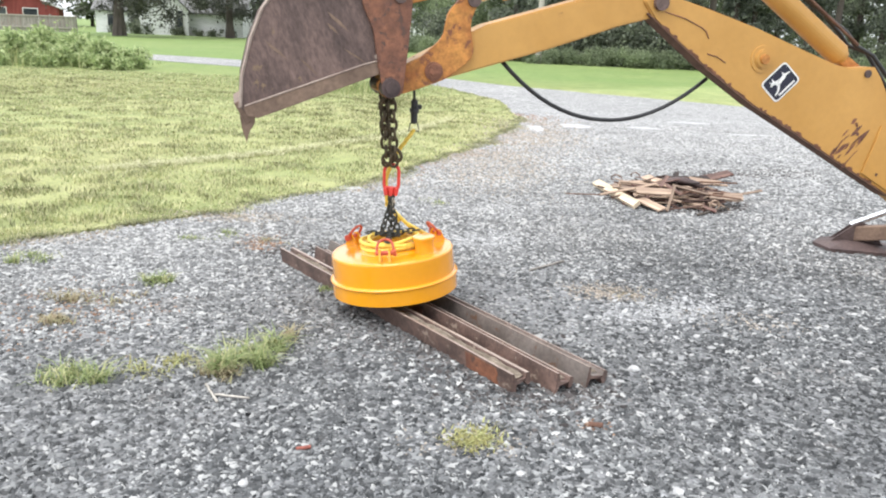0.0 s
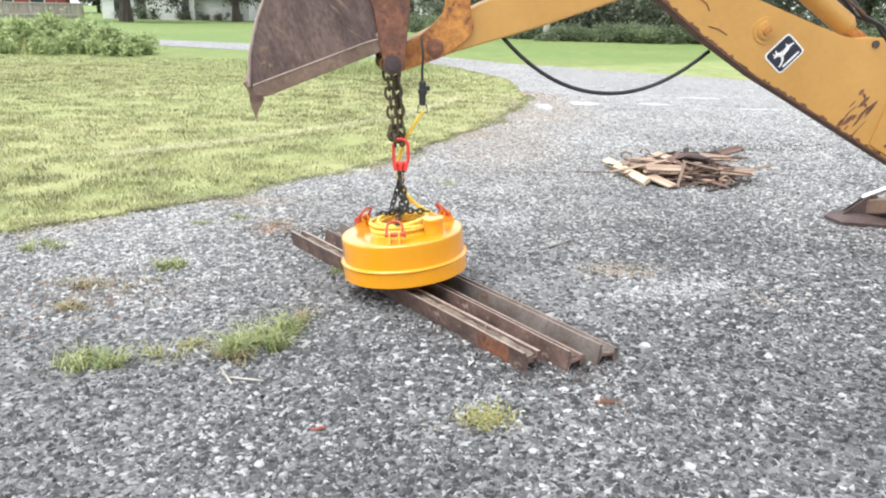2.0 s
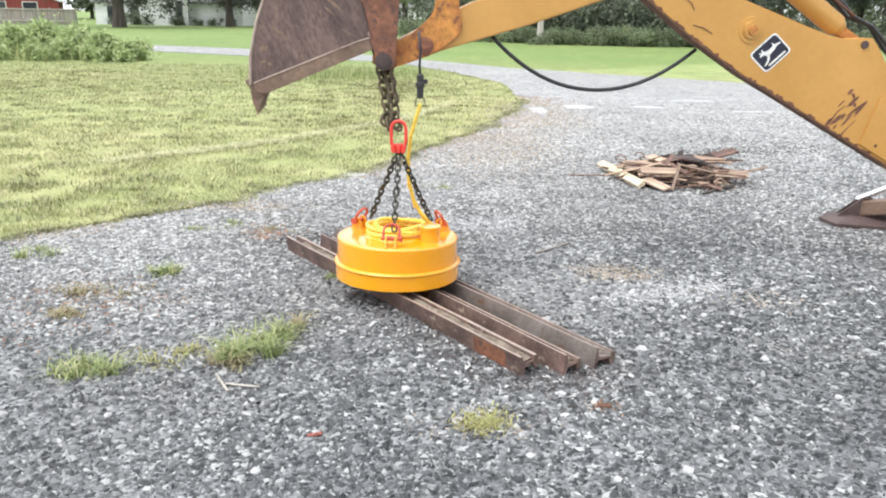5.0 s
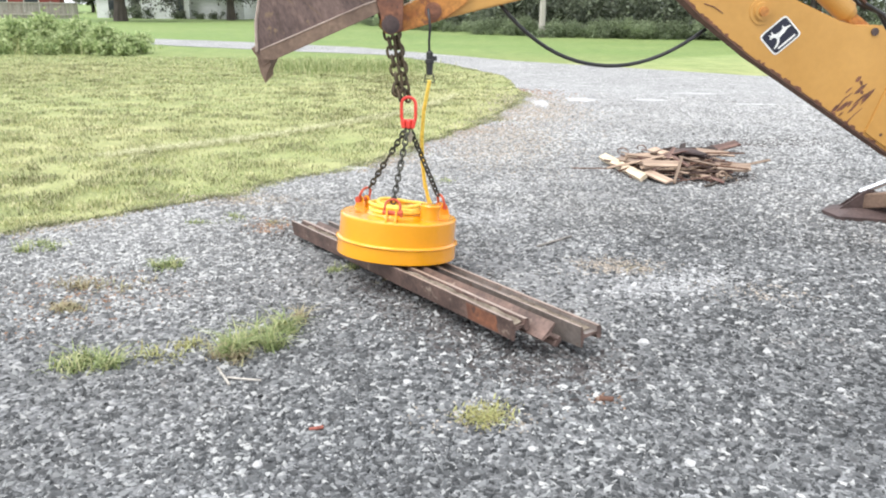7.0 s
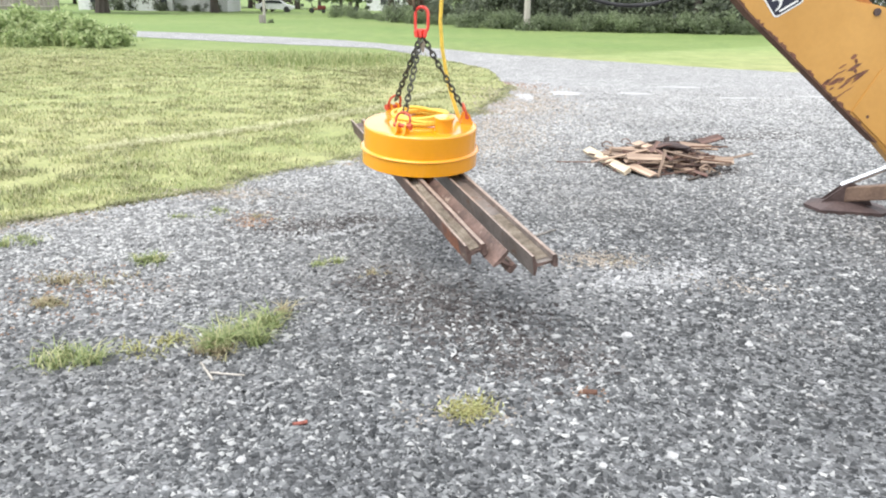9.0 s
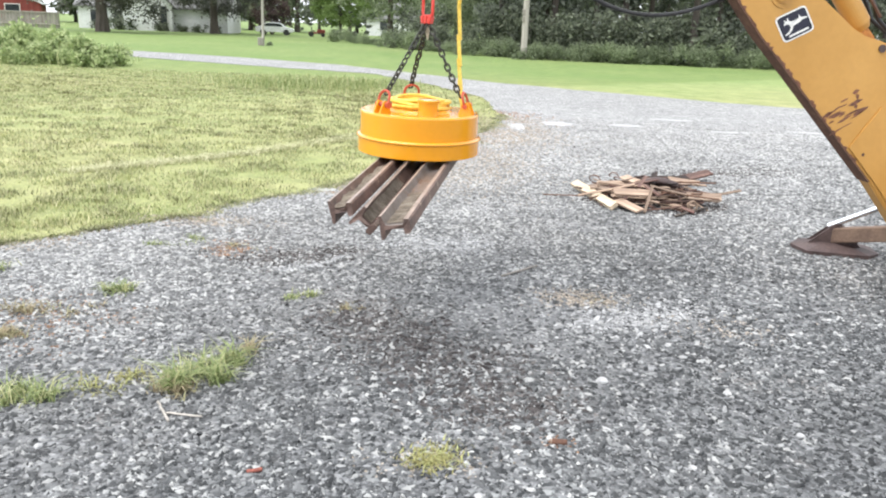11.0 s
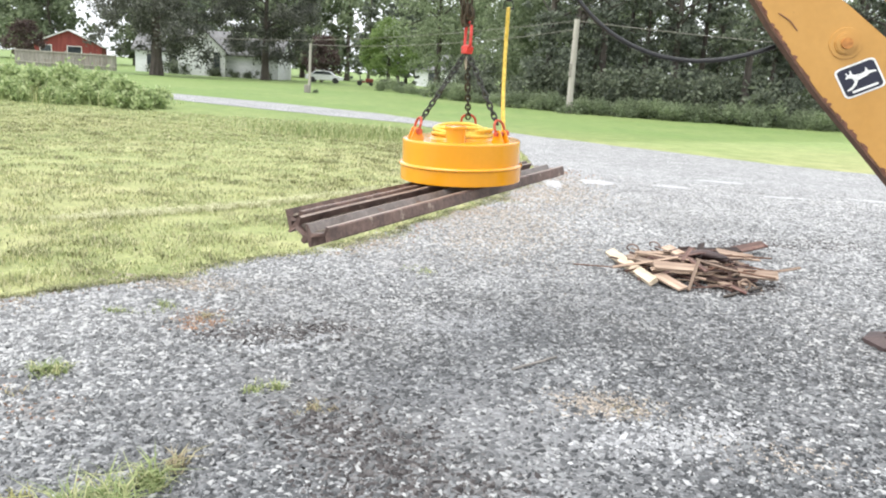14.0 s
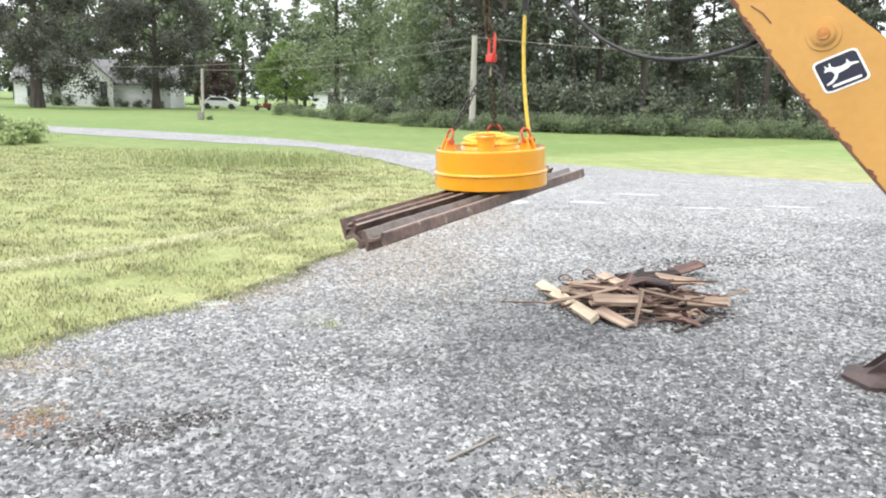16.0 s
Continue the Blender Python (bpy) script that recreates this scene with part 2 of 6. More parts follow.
LEAF_MID = island_mat("green_leaves", ((0, (0.12, 0.155, 0.09)), (0.6, (0.2, 0.245, 0.145)), (1, (0.3, 0.345, 0.215))), 0.65, 0.5)
LEAF_PALE = island_mat("hazed_green_leaves", ((0, (0.16, 0.205, 0.115)), (0.6, (0.25, 0.305, 0.175)), (1, (0.36, 0.41, 0.26))), 0.65, 0.5)
LEAF_LIGHT = island_mat("light_green_leaves", ((0, (0.13, 0.2, 0.06)), (0.6, (0.2, 0.29, 0.09)), (1, (0.3, 0.38, 0.15))), 0.65, 0.5)
LEAF_PLUM = island_mat("purple_brown_leaves", ((0, (0.06, 0.04, 0.04)), (0.6, (0.1, 0.065, 0.06)), (1, (0.13, 0.11, 0.08))), 0.65, 0.45)
# needles lightened for the same haze
NEEDLE = island_mat("pine_needles", ((0, (0.09, 0.105, 0.085)), (0.6, (0.165, 0.19, 0.145)), (1, (0.26, 0.29, 0.225))), 0.7, 0.45)
BARK = mottled("bark", (0.045, 0.038, 0.033), (0.12, 0.1, 0.085), 3, 30, 0.95, relief=0.8, dist=0.03, stretch=(1, 1, 0.2))
YELLOW = mottled("yellow_enamel", (0.74, 0.3, 0.006), (0.8, 0.34, 0.01), 2, 40, 0.22, relief=0.03, dist=0.001, grain=0.03)
CABLE_YELLOW = mottled("yellow_cable_rubber", (0.8, 0.55, 0.07), (0.87, 0.64, 0.12), 8, 60, 0.45, relief=0.05, dist=0.001)
MACHINE = mottled("weathered_machine_yellow", (0.46, 0.238, 0.053), (0.56, 0.305, 0.082), 1.6, 24, 0.45, relief=0.08, dist=0.002, wear=(0.19, 0.075, 0.03), wear_at=0.71, grain=0.05)
EAR = mottled("rust_brown_ear_paint", (0.12, 0.052, 0.036), (0.26, 0.105, 0.055), 9, 40, 0.6, relief=0.4, dist=0.003, wear=(0.09, 0.048, 0.036), wear_at=0.57, grain=0.4)
RUSTY = mottled("rusted_orange_paint", (0.34, 0.12, 0.03), (0.58, 0.26, 0.06), 7, 34, 0.65, relief=0.3, dist=0.004, wear=(0.2, 0.075, 0.035), wear_at=0.55, grain=0.4)
BUCKET = mottled("worn_brown_steel", (0.078, 0.054, 0.05), (0.2, 0.135, 0.118), 4.5, 40, 0.5, 0.3, 0.4, 0.004, wear=(0.24, 0.165, 0.105), wear_at=0.63, stretch=(1.6, 1, 0.7), grain=0.4)
PAD = mottled("dark_rusty_plate", (0.05, 0.034, 0.034), (0.11, 0.075, 0.07), 6, 40, 0.6, 0.2, 0.3, 0.003)
EDGE = mottled("scuffed_steel_edge", (0.15, 0.1, 0.075), (0.25, 0.17, 0.125), 7, 50, 0.55, 0.3, 0.3, 0.003)
# pale steel colour that stands in for light caught on edges
HIGHLIGHT = mottled("highlit_steel_edge", (0.26, 0.2, 0.17), (0.42, 0.34, 0.29), 6, 50, 0.5, 0.3, 0.3, 0.003)
RAIL = mottled("rusty_rail_steel", (0.05, 0.034, 0.03), (0.21, 0.135, 0.112), 5, 46, 0.55, 0.15, 0.35, 0.003, wear=(0.33, 0.26, 0.21), wear_at=0.61, rand=0.15, grain=0.4)
DIRT = mottled("dried_mud", (0.22, 0.18, 0.14), (0.5, 0.43, 0.35), 14, 90, 0.95, relief=0.9, dist=0.01)
RED = mottled("red_enamel", (0.62, 0.035, 0.025), (0.75, 0.06, 0.04), 9, 60, 0.4, relief=0.08, dist=0.001)
RED_WORN = mottled("chipped_red_enamel", (0.42, 0.05, 0.026), (0.55, 0.1, 0.04), 14, 60, 0.45, relief=0.1, dist=0.001, wear=(0.2, 0.06, 0.03), wear_at=0.6)
CHAIN = mottled("oiled_chain_steel", (0.035, 0.036, 0.033), (0.075, 0.075, 0.062), 20, 90, 0.42, 0.6, 0.2, 0.001)
CHAIN_RUST = mottled("rust_brown_chain_steel", (0.05, 0.04, 0.026), (0.12, 0.088, 0.05), 18, 80, 0.6, 0.4, 0.3, 0.001)
BLACK = mottled("black_rubber", (0.014, 0.014, 0.015), (0.03, 0.03, 0.032), 10, 60, 0.45, relief=0.1, dist=0.001)
BRASS = mottled("bright_steel_tag", (0.5, 0.44, 0.35), (0.62, 0.56, 0.45), 20, 60, 0.35, 0.5, 0.1, 0.001)
CHROME = mottled("chromed_rod", (0.55, 0.56, 0.58), (0.7, 0.71, 0.73), 8, 60, 0.16, 1.0, 0.03, 0.001)
NAVY = mottled("dark_blue_sticker", (0.008, 0.009, 0.026), (0.013, 0.015, 0.036), 12, 60, 0.35, relief=0.03, dist=0.001)
WHITE = mottled("white_sticker", (0.7, 0.7, 0.68), (0.82, 0.82, 0.8), 8, 50, 0.4, relief=0.03, dist=0.001)
PINE_NEW = mottled("split_yellow_lumber", (0.46, 0.37, 0.26), (0.66, 0.56, 0.42), 4, 30, 0.8, relief=0.3, dist=0.002, stretch=(0.15, 1, 1))
BOARD = mottled("weathered_scrap_wood", (0.035, 0.02, 0.018), (0.15, 0.088, 0.07), 4, 30, 0.85, relief=0.4, dist=0.002, wear=(0.06, 0.025, 0.02), wear_at=0.58, stretch=(0.15, 1, 1), rand=0.8)
PALE_BOARD = mottled("pale_scrap_wood", (0.21, 0.14, 0.1), (0.46, 0.35, 0.265), 4, 30, 0.85, relief=0.3, dist=0.002, stretch=(0.15, 1, 1), rand=0.35)
DEAD_LEAF = mottled("dead_red_leaf", (0.2, 0.06, 0.045), (0.32, 0.11, 0.08), 30, 90, 0.8)
RAIL_GREY = mottled("scraped_grey_rail_steel", (0.15, 0.125, 0.112), (0.29, 0.255, 0.235), 5, 46, 0.42, 0.45, 0.3, 0.003, wear=(0.2, 0.12, 0.085), wear_at=0.6)
IRON = mottled("rusted_iron", (0.1, 0.05, 0.035), (0.19, 0.1, 0.065), 16, 70, 0.8, 0.2, 0.3, 0.001)
SIDING = mottled("white_clapboard", (0.72, 0.73, 0.74), (0.82, 0.83, 0.84), 0.6, 9, 0.6, relief=0.1, dist=0.01, stretch=(0.2, 0.2, 3))
SHINGLE = mottled("gray_shingles", (0.13, 0.13, 0.13), (0.22, 0.22, 0.22), 2, 12, 0.9, relief=0.4, dist=0.01)
BARN_RED = mottled("red_barn_boards", (0.16, 0.03, 0.026), (0.25, 0.055, 0.045), 1.5, 14, 0.8, relief=0.3, dist=0.01, stretch=(3, 3, 0.3))
TIN = mottled("pale_metal_roof", (0.62, 0.62, 0.63), (0.75, 0.75, 0.76), 1, 12, 0.45, 0.2, 0.1, 0.01)
GREY_WOOD = mottled("grey_fence_wood", (0.2, 0.185, 0.165), (0.36, 0.33, 0.3), 2, 20, 0.9, relief=0.4, dist=0.01, stretch=(2, 2, 0.3))
POLE = mottled("weathered_pole_wood", (0.3, 0.28, 0.25), (0.46, 0.43, 0.39), 2, 20, 0.9, relief=0.4, dist=0.01, stretch=(3, 3, 0.2))
WINDOW = mottled("dark_window_glass", (0.02, 0.025, 0.03), (0.05, 0.06, 0.065), 1, 6, 0.08, relief=0.0)
CAR_WHITE = mottled("white_car_paint", (0.72, 0.73, 0.75), (0.8, 0.81, 0.82), 1, 8, 0.25, relief=0.0)
PALE = mottled("dusty_white_patch", (0.33, 0.335, 0.34), (0.46, 0.46, 0.46), 3, 26, 0.95, relief=0.5, dist=0.01)

for glossy, coat in ((YELLOW, 0.7), (RED, 0.3)):
    skin = glossy.node_tree.nodes["Principled BSDF"]
    skin.inputs["Coat Weight"].default_value, skin.inputs["Coat Roughness"].default_value = coat, 0.12


# ---- mesh helpers ----
def part(name, bm, material, parent=None, label="", smooth=False):
    me = bpy.data.meshes.new(name)
    bm.to_mesh(me)
    bm.free()
    me.materials.append(material)
    if smooth:
        me.polygons.foreach_set("use_smooth", [True] * len(me.polygons))
    ob = new(name, me)
    if parent:
        ob.parent = parent
    if label:
        tagged(ob, label)
    return ob


def raw(name, verts, faces, material, parent=None, smooth=False):
    me = bpy.data.meshes.new(name)
    me.from_pydata(np.asarray(verts).tolist(), [], np.asarray(faces).tolist())
    me.materials.append(material)
    if smooth:
        me.polygons.foreach_set("use_smooth", [True] * len(me.polygons))
    ob = new(name, me)
    if parent:
        ob.parent = parent
    return ob


def empty(name, m=None):
    ob = new(name)
    ob.empty_display_size = 0.2
    if m:
        ob.matrix_world = m
    return ob


def box(bm, size, m=None, bevel=0.0):
    made = bmesh.ops.create_cube(bm, size=1.0)["verts"]
    bmesh.ops.scale(bm, vec=size, verts=made)
    if bevel:
        edges = list({e for v in made for e in v.link_edges})
        out = bmesh.ops.bevel(bm, geom=edges, offset=bevel, segments=2, affect="EDGES", profile=0.6)
        made = list({v for f in out["faces"] for v in f.verts} | {v for v in made if v.is_valid})
    bmesh.ops.transform(bm, matrix=m or Matrix(), verts=made)
    return made


def rod(bm, a, b, r1, r2=None, seg=12):
    a, b = Vector(a), Vector(b)
    made = bmesh.ops.create_cone(bm, cap_ends=True, segments=seg, radius1=r1, radius2=r1 if r2 is None else r2, depth=(b - a).length)["verts"]
    m = Matrix.Translation((a + b) / 2) @ (b - a).to_track_quat("Z", "Y").to_matrix().to_4x4()
    bmesh.ops.transform(bm, matrix=m, verts=made)
    return made


def lathe(bm, profile, seg=64, m=None):
    """A turned form from (radius, height) pairs."""
    rings = []
    for r, z in profile:
        rings.append([bm.verts.new((r * math.cos(2 * math.pi * k / seg), r * math.sin(2 * math.pi * k / seg), z)) for k in range(seg)])
    for lo, hi in zip(rings, rings[1:]):
        for k in range(seg):
            bm.faces.new((lo[k], lo[(k + 1) % seg], hi[(k + 1) % seg], hi[k]))
    bm.faces.new(rings[0][::-1])
    bm.faces.new(rings[-1])
    if m:
        bmesh.ops.transform(bm, matrix=m, verts=[v for ring in rings for v in ring])


def tube(bm, path, r, seg=8, closed=False):
    """A round bar along a path."""
    pts = [Vector(p) for p in path]
    rings, up = [], None
    for k, p in enumerate(pts):
        a, b = (pts[k - 1], pts[(k + 1) % len(pts)]) if closed else (pts[max(k - 1, 0)], pts[min(k + 1, len(pts) - 1)])
        d = (b - a).normalized()
        if up is None:
            up = d.orthogonal()
        up = (up - d * up.dot(d)).normalized()
        side = d.cross(up)
        rings.append([bm.verts.new(p + r * (math.cos(2 * math.pi * j / seg) * up + math.sin(2 * math.pi * j / seg) * side)) for j in range(seg)])
    n = len(rings)
    for k in range(n if closed else n - 1):
        lo, hi = rings[k], rings[(k + 1) % n]
        shift = 0
        if closed and k == n - 1:
            shift = min(range(seg), key=lambda s: (hi[s].co - lo[0].co).length)
        for j in range(seg):
            bm.faces.new((lo[j], lo[(j + 1) % seg], hi[(j + 1 + shift) % seg], hi[(j + shift) % seg]))
    if not closed:
        bm.faces.new(rings[0][::-1])
        bm.faces.new(rings[-1])


def plate(bm, outline, y0, y1, bevel=0.0):
    """A slab whose outline lies in the x-z plane."""
    low, high = [bm.verts.new((x, y0, z)) for x, z in outline], [bm.verts.new((x, y1, z)) for x, z in outline]
    n = len(outline)
    faces = [bm.faces.new(low), bm.faces.new(high[::-1])]
    for k in range(n):
        faces.append(bm.faces.new((low[(k + 1) % n], low[k], high[k], high[(k + 1) % n])))
    bmesh.ops.recalc_face_normals(bm, faces=faces)
    if bevel:
        edges = list({e for f in faces[:2] for e in f.edges})
        bmesh.ops.bevel(bm, geom=edges, offset=bevel, segments=2, affect="EDGES")


def rounded(points, steps=4, amount=0.25):
    """Rounds the corners of a closed outline."""
    out, n = [], len(points)
    for k in range(n):
        p, a, b = Vector(points[k]), Vector(points[k - 1]), Vector(points[(k + 1) % n])
        s, e = p.lerp(a, amount), p.lerp(b, amount)
        for j in range(steps + 1):
            u = j / steps
            q = s.lerp(p, u).lerp(p.lerp(e, u), u)
            out.append((q.x, q.y))
    return out


def stadium(length, width, n=5):
    """The centre line of a chain link in the x-z plane, along z."""
    r, h = width / 2, length / 2 - width / 2
    top = [(r * math.cos(math.pi * k / n), 0, h + r * math.sin(math.pi * k / n)) for k in range(n + 1)]
    return top + [(-x, y, -z) for x, y, z in top]


def chain(bm, length, link, width, wire, start=(0, 0, 0)):
    """A straight chain that hangs from start along -z; each link is turned a quarter."""
    pitch = link - 2 * wire
    count = max(2, round(length / pitch))
    for k in range(count):
        turn = Matrix.Rotation(math.pi / 2 * (k % 2) + 0.25, 4, "Z")
        c = Vector(start) - Vector((0, 0, (k + 0.5) * length / count))
        tube(bm, [c + turn @ Vector(p) for p in stadium(link, width, 4)], wire, 6, closed=True)
    return count


# ---- ground ----
def wavy(points, step, amount, seed):
    """Points along a broken line at even steps, with an uneven edge."""
    out = []
    for (x0, y0), (x1, y1) in zip(points, points[1:]):
        n = max(1, int(math.hypot(x1 - x0, y1 - y0) / step))
        for k in range(n):
            u = k / n
            p = Vector((x0 + (x1 - x0) * u, y0 + (y1 - y0) * u, seed))
            out.append((p.x + amount * noise.noise(p * 2.3) + amount * 0.6 * noise.noise(p * 9), p.y + amount * noise.noise(p * 2.1 + Vector((7, 3, 1))) + amount * 0.6 * noise.noise(p * 8)))
    return out


LAWN_EDGE = [(-12, 1.5), (-7, 3.3), (-5, 4.3), (-3.42, 5.26), (-2.82, 5.85), (-2.14, 6.72), (-1.3, 7.95), (-0.7, 9.3), (0.1, 11.4), (0.72, 13.8), (1.1, 16.3), (0.95, 19.9), (-0.5, 24.0), (-2.4, 28.0)]
ROAD_EDGE = [(-2.4, 28.0), (-7.8, 30.6), (-13.7, 34.0), (-28, 41.5), (-60, 56), (-63, 62), (-28, 47.5), (-15.9, 39.6), (-9.4, 36.7), (-4.1, 33.2), (-0.4, 28.4), (1.7, 25.7), (4.9, 23.0), (7.3, 21.1), (9.5, 20.0), (20, 16.5), (34, 8)]
YARD = wavy(LAWN_EDGE, 0.12, 0.1, 1.0) + wavy(ROAD_EDGE, 0.6, 0.16, 2.0) + [(34, 8), (34, -14), (-12, -14)]


def in_yard(px, py):
    """Which of many points lie on gravel."""
    poly = np.array(YARD)
    inside = np.zeros(len(px), bool)
    x0, y0 = poly[-1]
    for x1, y1 in poly:
        if y0 != y1:
            cross = ((y1 > py) != (y0 > py)) & (px < (x0 - x1) * (py - y1) / (y0 - y1) + x1)
            inside ^= cross
        x0, y0 = x1, y1
    return inside


def ground():
    bm = bmesh.new()
    rings = []
    for r in (0.0, 20, 45, 80, 140, 260, 500, 900):
        if r == 0:
            rings.append([bm.verts.new((0, 20, -0.012))])
            continue
        rings.append([bm.verts.new((r * math.cos(a * math.pi / 24), 20 + r * math.sin(a * math.pi / 24), -0.012)) for a in range(48)])
    for k in range(48):
        bm.faces.new((rings[0][0], rings[1][k], rings[1][(k + 1) % 48]))
        for lo, hi in zip(rings[1:], rings[2:]):
            bm.faces.new((lo[k], hi[k], hi[(k + 1) % 48], lo[(k + 1) % 48]))
    tagged(part("ground", bm, GRASS), "flat mown lawn of patchy yellow-green grass", "ground", kind="structure")
    bm = bmesh.new()
    bm.faces.new([bm.verts.new((x, y, 0.0)) for x, y in YARD])
    bmesh.ops.triangulate(bm, faces=bm.faces[:])
    bmesh.ops.recalc_face_normals(bm, faces=bm.faces[:])
    ob = part("gravel_yard", bm, GRAVEL)
    if ob.data.polygons[0].normal.z < 0:
        ob.data.flip_normals()
    tagged(ob, "grey crushed-stone yard running out into a narrow lane", "gravel", kind="structure")


ground()
rng = np.random.default_rng(4)


def stone_heap(name, x, y, size, material, label, category="gravel"):
    """Angular tilted flakes bedded in the ground."""
    n = len(x)
    base = np.array([(1, 0.3, -0.45), (0, 0.9, -0.45), (-1, 0.2, -0.45), (-0.1, -0.9, -0.45), (0.5, 0.1, 0.3), (-0.45, 0, 0.3)])
    v = base[None] * (1 + 0.6 * (rng.random((n, 6, 1)) - 0.5)) + 0.3 * (rng.random((n, 6, 3)) - 0.5)
    a, tip = rng.random(n) * 6.283, rng.normal(size=n) * 0.27
    c, s, ct, st = np.cos(a)[:, None], np.sin(a)[:, None], np.cos(tip)[:, None], np.sin(tip)[:, None]
    vx, vy = v[:, :, 0] * (0.9 + 0.9 * rng.random((n, 1))), v[:, :, 1] * 0.85
    vx, vz = vx * ct - v[:, :, 2] * st, vx * st + v[:, :, 2] * ct
    v = np.stack([vx * c - vy * s, vx * s + vy * c, vz * 0.9 + 0.28], 2) * size[:, None, None]
    v[:, :, 0] += x[:, None]
    v[:, :, 1] += y[:, None]
    tri = np.array([(0, 1, 4), (1, 5, 4), (1, 2, 5), (2, 3, 5), (3, 4, 5), (3, 0, 4)])
    f = (tri[None] + 6 * np.arange(n)[:, None, None]).reshape(-1, 3)
    return tagged(raw(name, v.reshape(-1, 3), f, material), label, category, kind="stuff")


def scatter_stones():
    """Loose crushed stone, thickest where it lies nearest."""
    n = 540000
    y = -1.2 + 20.2 * rng.random(n) ** 1.7
    wide = 4.6 + np.maximum(y, 0) * 1.12
    across = rng.random(n) - 0.5
    x = across * wide + 0.2
    thick = np.array([noise.noise((a * 0.8, b * 0.8, 3.0)) + 0.5 * noise.noise((a * 2.5, b * 2.5, 5.0)) for a, b in zip(x, y)])
    keep = in_yard(x, y) & (rng.random(n) < (0.85 + 0.7 * thick) * np.clip((16 - y) / 10, 0, 1) * np.clip((0.5 - np.abs(across)) * 9, 0, 1) * np.clip((y + 1.2) / 2.2, 0, 1))
    x, y = x[keep], y[keep]
    stone_heap("loose_gravel", x, y, 0.0048 + 0.0145 * rng.random(len(x)) ** 2.8 + 0.0007 * y, STONE, "loose angular grey and white crushed stones")


def blades(name, x, y, h, w, lean, material, label, category, kind="stuff", parent=None, z=0.0):
    """Thin bent blades, three triangles each."""
    n = len(x)
    a = rng.random(n) * 6.283
    dx, dy = np.cos(a), np.sin(a)
    bend = lean * (0.4 + rng.random(n)) * h
    sx, sy = -dy * w, dx * w
    base = np.stack([x, y, np.full(n, z)], 1)
    side = np.stack([sx, sy, 0 * sx], 1)
    mid = base + np.stack([dx * bend * 0.35, dy * bend * 0.35, h * 0.55], 1)
    tip = base + np.stack([dx * bend, dy * bend, h * (1 - 0.25 * np.minimum(lean, 1.5))], 1)
    v = np.stack([base - side, base + side, mid - side * 0.7, mid + side * 0.7, tip], 1).reshape(-1, 3)
    tri = np.array([(0, 1, 3), (0, 3, 2), (2, 3, 4)])
    f = (tri[None] + 5 * np.arange(n)[:, None, None]).reshape(-1, 3)
    ob = raw(name, v, f, material, parent)
    return tagged(ob, label, category, kind=kind)


def lawn_blades():
    n = 260000
    y = 4.6 + 21 * rng.random(n) ** 1.5
    x = 1.6 - (3.0 + y * 0.75) * rng.random(n)
    clump = np.array([noise.noise((a * 2.2, b * 2.2, 0.0)) for a, b in zip(x, y)])
    keep = ~in_yard(x, y) & (rng.random(n) < 0.55 + clump)
    x, y, clump = x[keep], y[keep], clump[keep]
    far = 1 + (y - 5) * 0.07
    blades("lawn_grass", x, y, (0.028 + 0.03 * rng.random(len(x))) * (1 + 0.6 * clump), 0.0022 * far + 0.001, 0.9, BLADE, "short mown lawn grass with straw-coloured clippings", "grass", z=-0.012)


def lawn_clumps():
    """Darker tussocks standing where the mower passed over them."""
    n = 30000
    y = 4.8 + 17 * rng.random(n) ** 1.35
    x = 1.4 - (3.0 + y * 0.78) * rng.random(n)
    thick = np.array([noise.noise((a * 4.2 + 0.8 * b, b * 3.2, 2.0)) + 0.7 * noise.noise((a * 0.35, b * 0.35, 6.0)) for a, b in zip(x, y)])
    inner = np.interp(y, [p[1] for p in LAWN_EDGE], [p[0] for p in LAWN_EDGE]) - x
    keep = ~in_yard(x, y) & (thick > 0.3 + 0.3 * rng.random(n)) & (rng.random(n) < np.clip((inner - 0.3) / 2.2, 0.08, 1))
    x, y = x[keep], y[keep]
    per = 8
    s = 0.03 + 0.002 * y
    x, y, s = np.repeat(x, per), np.repeat(y, per), np.repeat(s, per)
    k = len(x)
    x, y = x + rng.normal(size=k) * s * 1.5, y + rng.normal(size=k) * s
    blades("lawn_tussocks", x, y, 0.03 + 0.045 * rng.random(k), 0.003 + 0.0003 * y, 1.0, TUSSOCK, "darker tussocks of uneven lawn grass", "grass", z=-0.012)


scatter_stones()
lawn_blades()
lawn_clumps()


def straw_streak():
    """A pale line of cut grass left on the lawn."""
    n = 5000
    u = rng.random(n)
    x = np.interp(u, (0, 0.4, 0.75, 1), (-4.0, -2.55, -1.05, -0.2)) + rng.normal(size=n) * 0.08
    y = np.interp(u, (0, 0.4, 0.75, 1), (8.3, 9.9, 12.3, 15.2)) + rng.normal(size=n) * 0.12
    blades("straw_clippings", x, y, 0.03 + 0.03 * rng.random(n), np.full(n, 0.005), 1.4, STRAW, "pale line of dry grass clippings on the lawn", "clippings", z=0.0)


straw_streak()


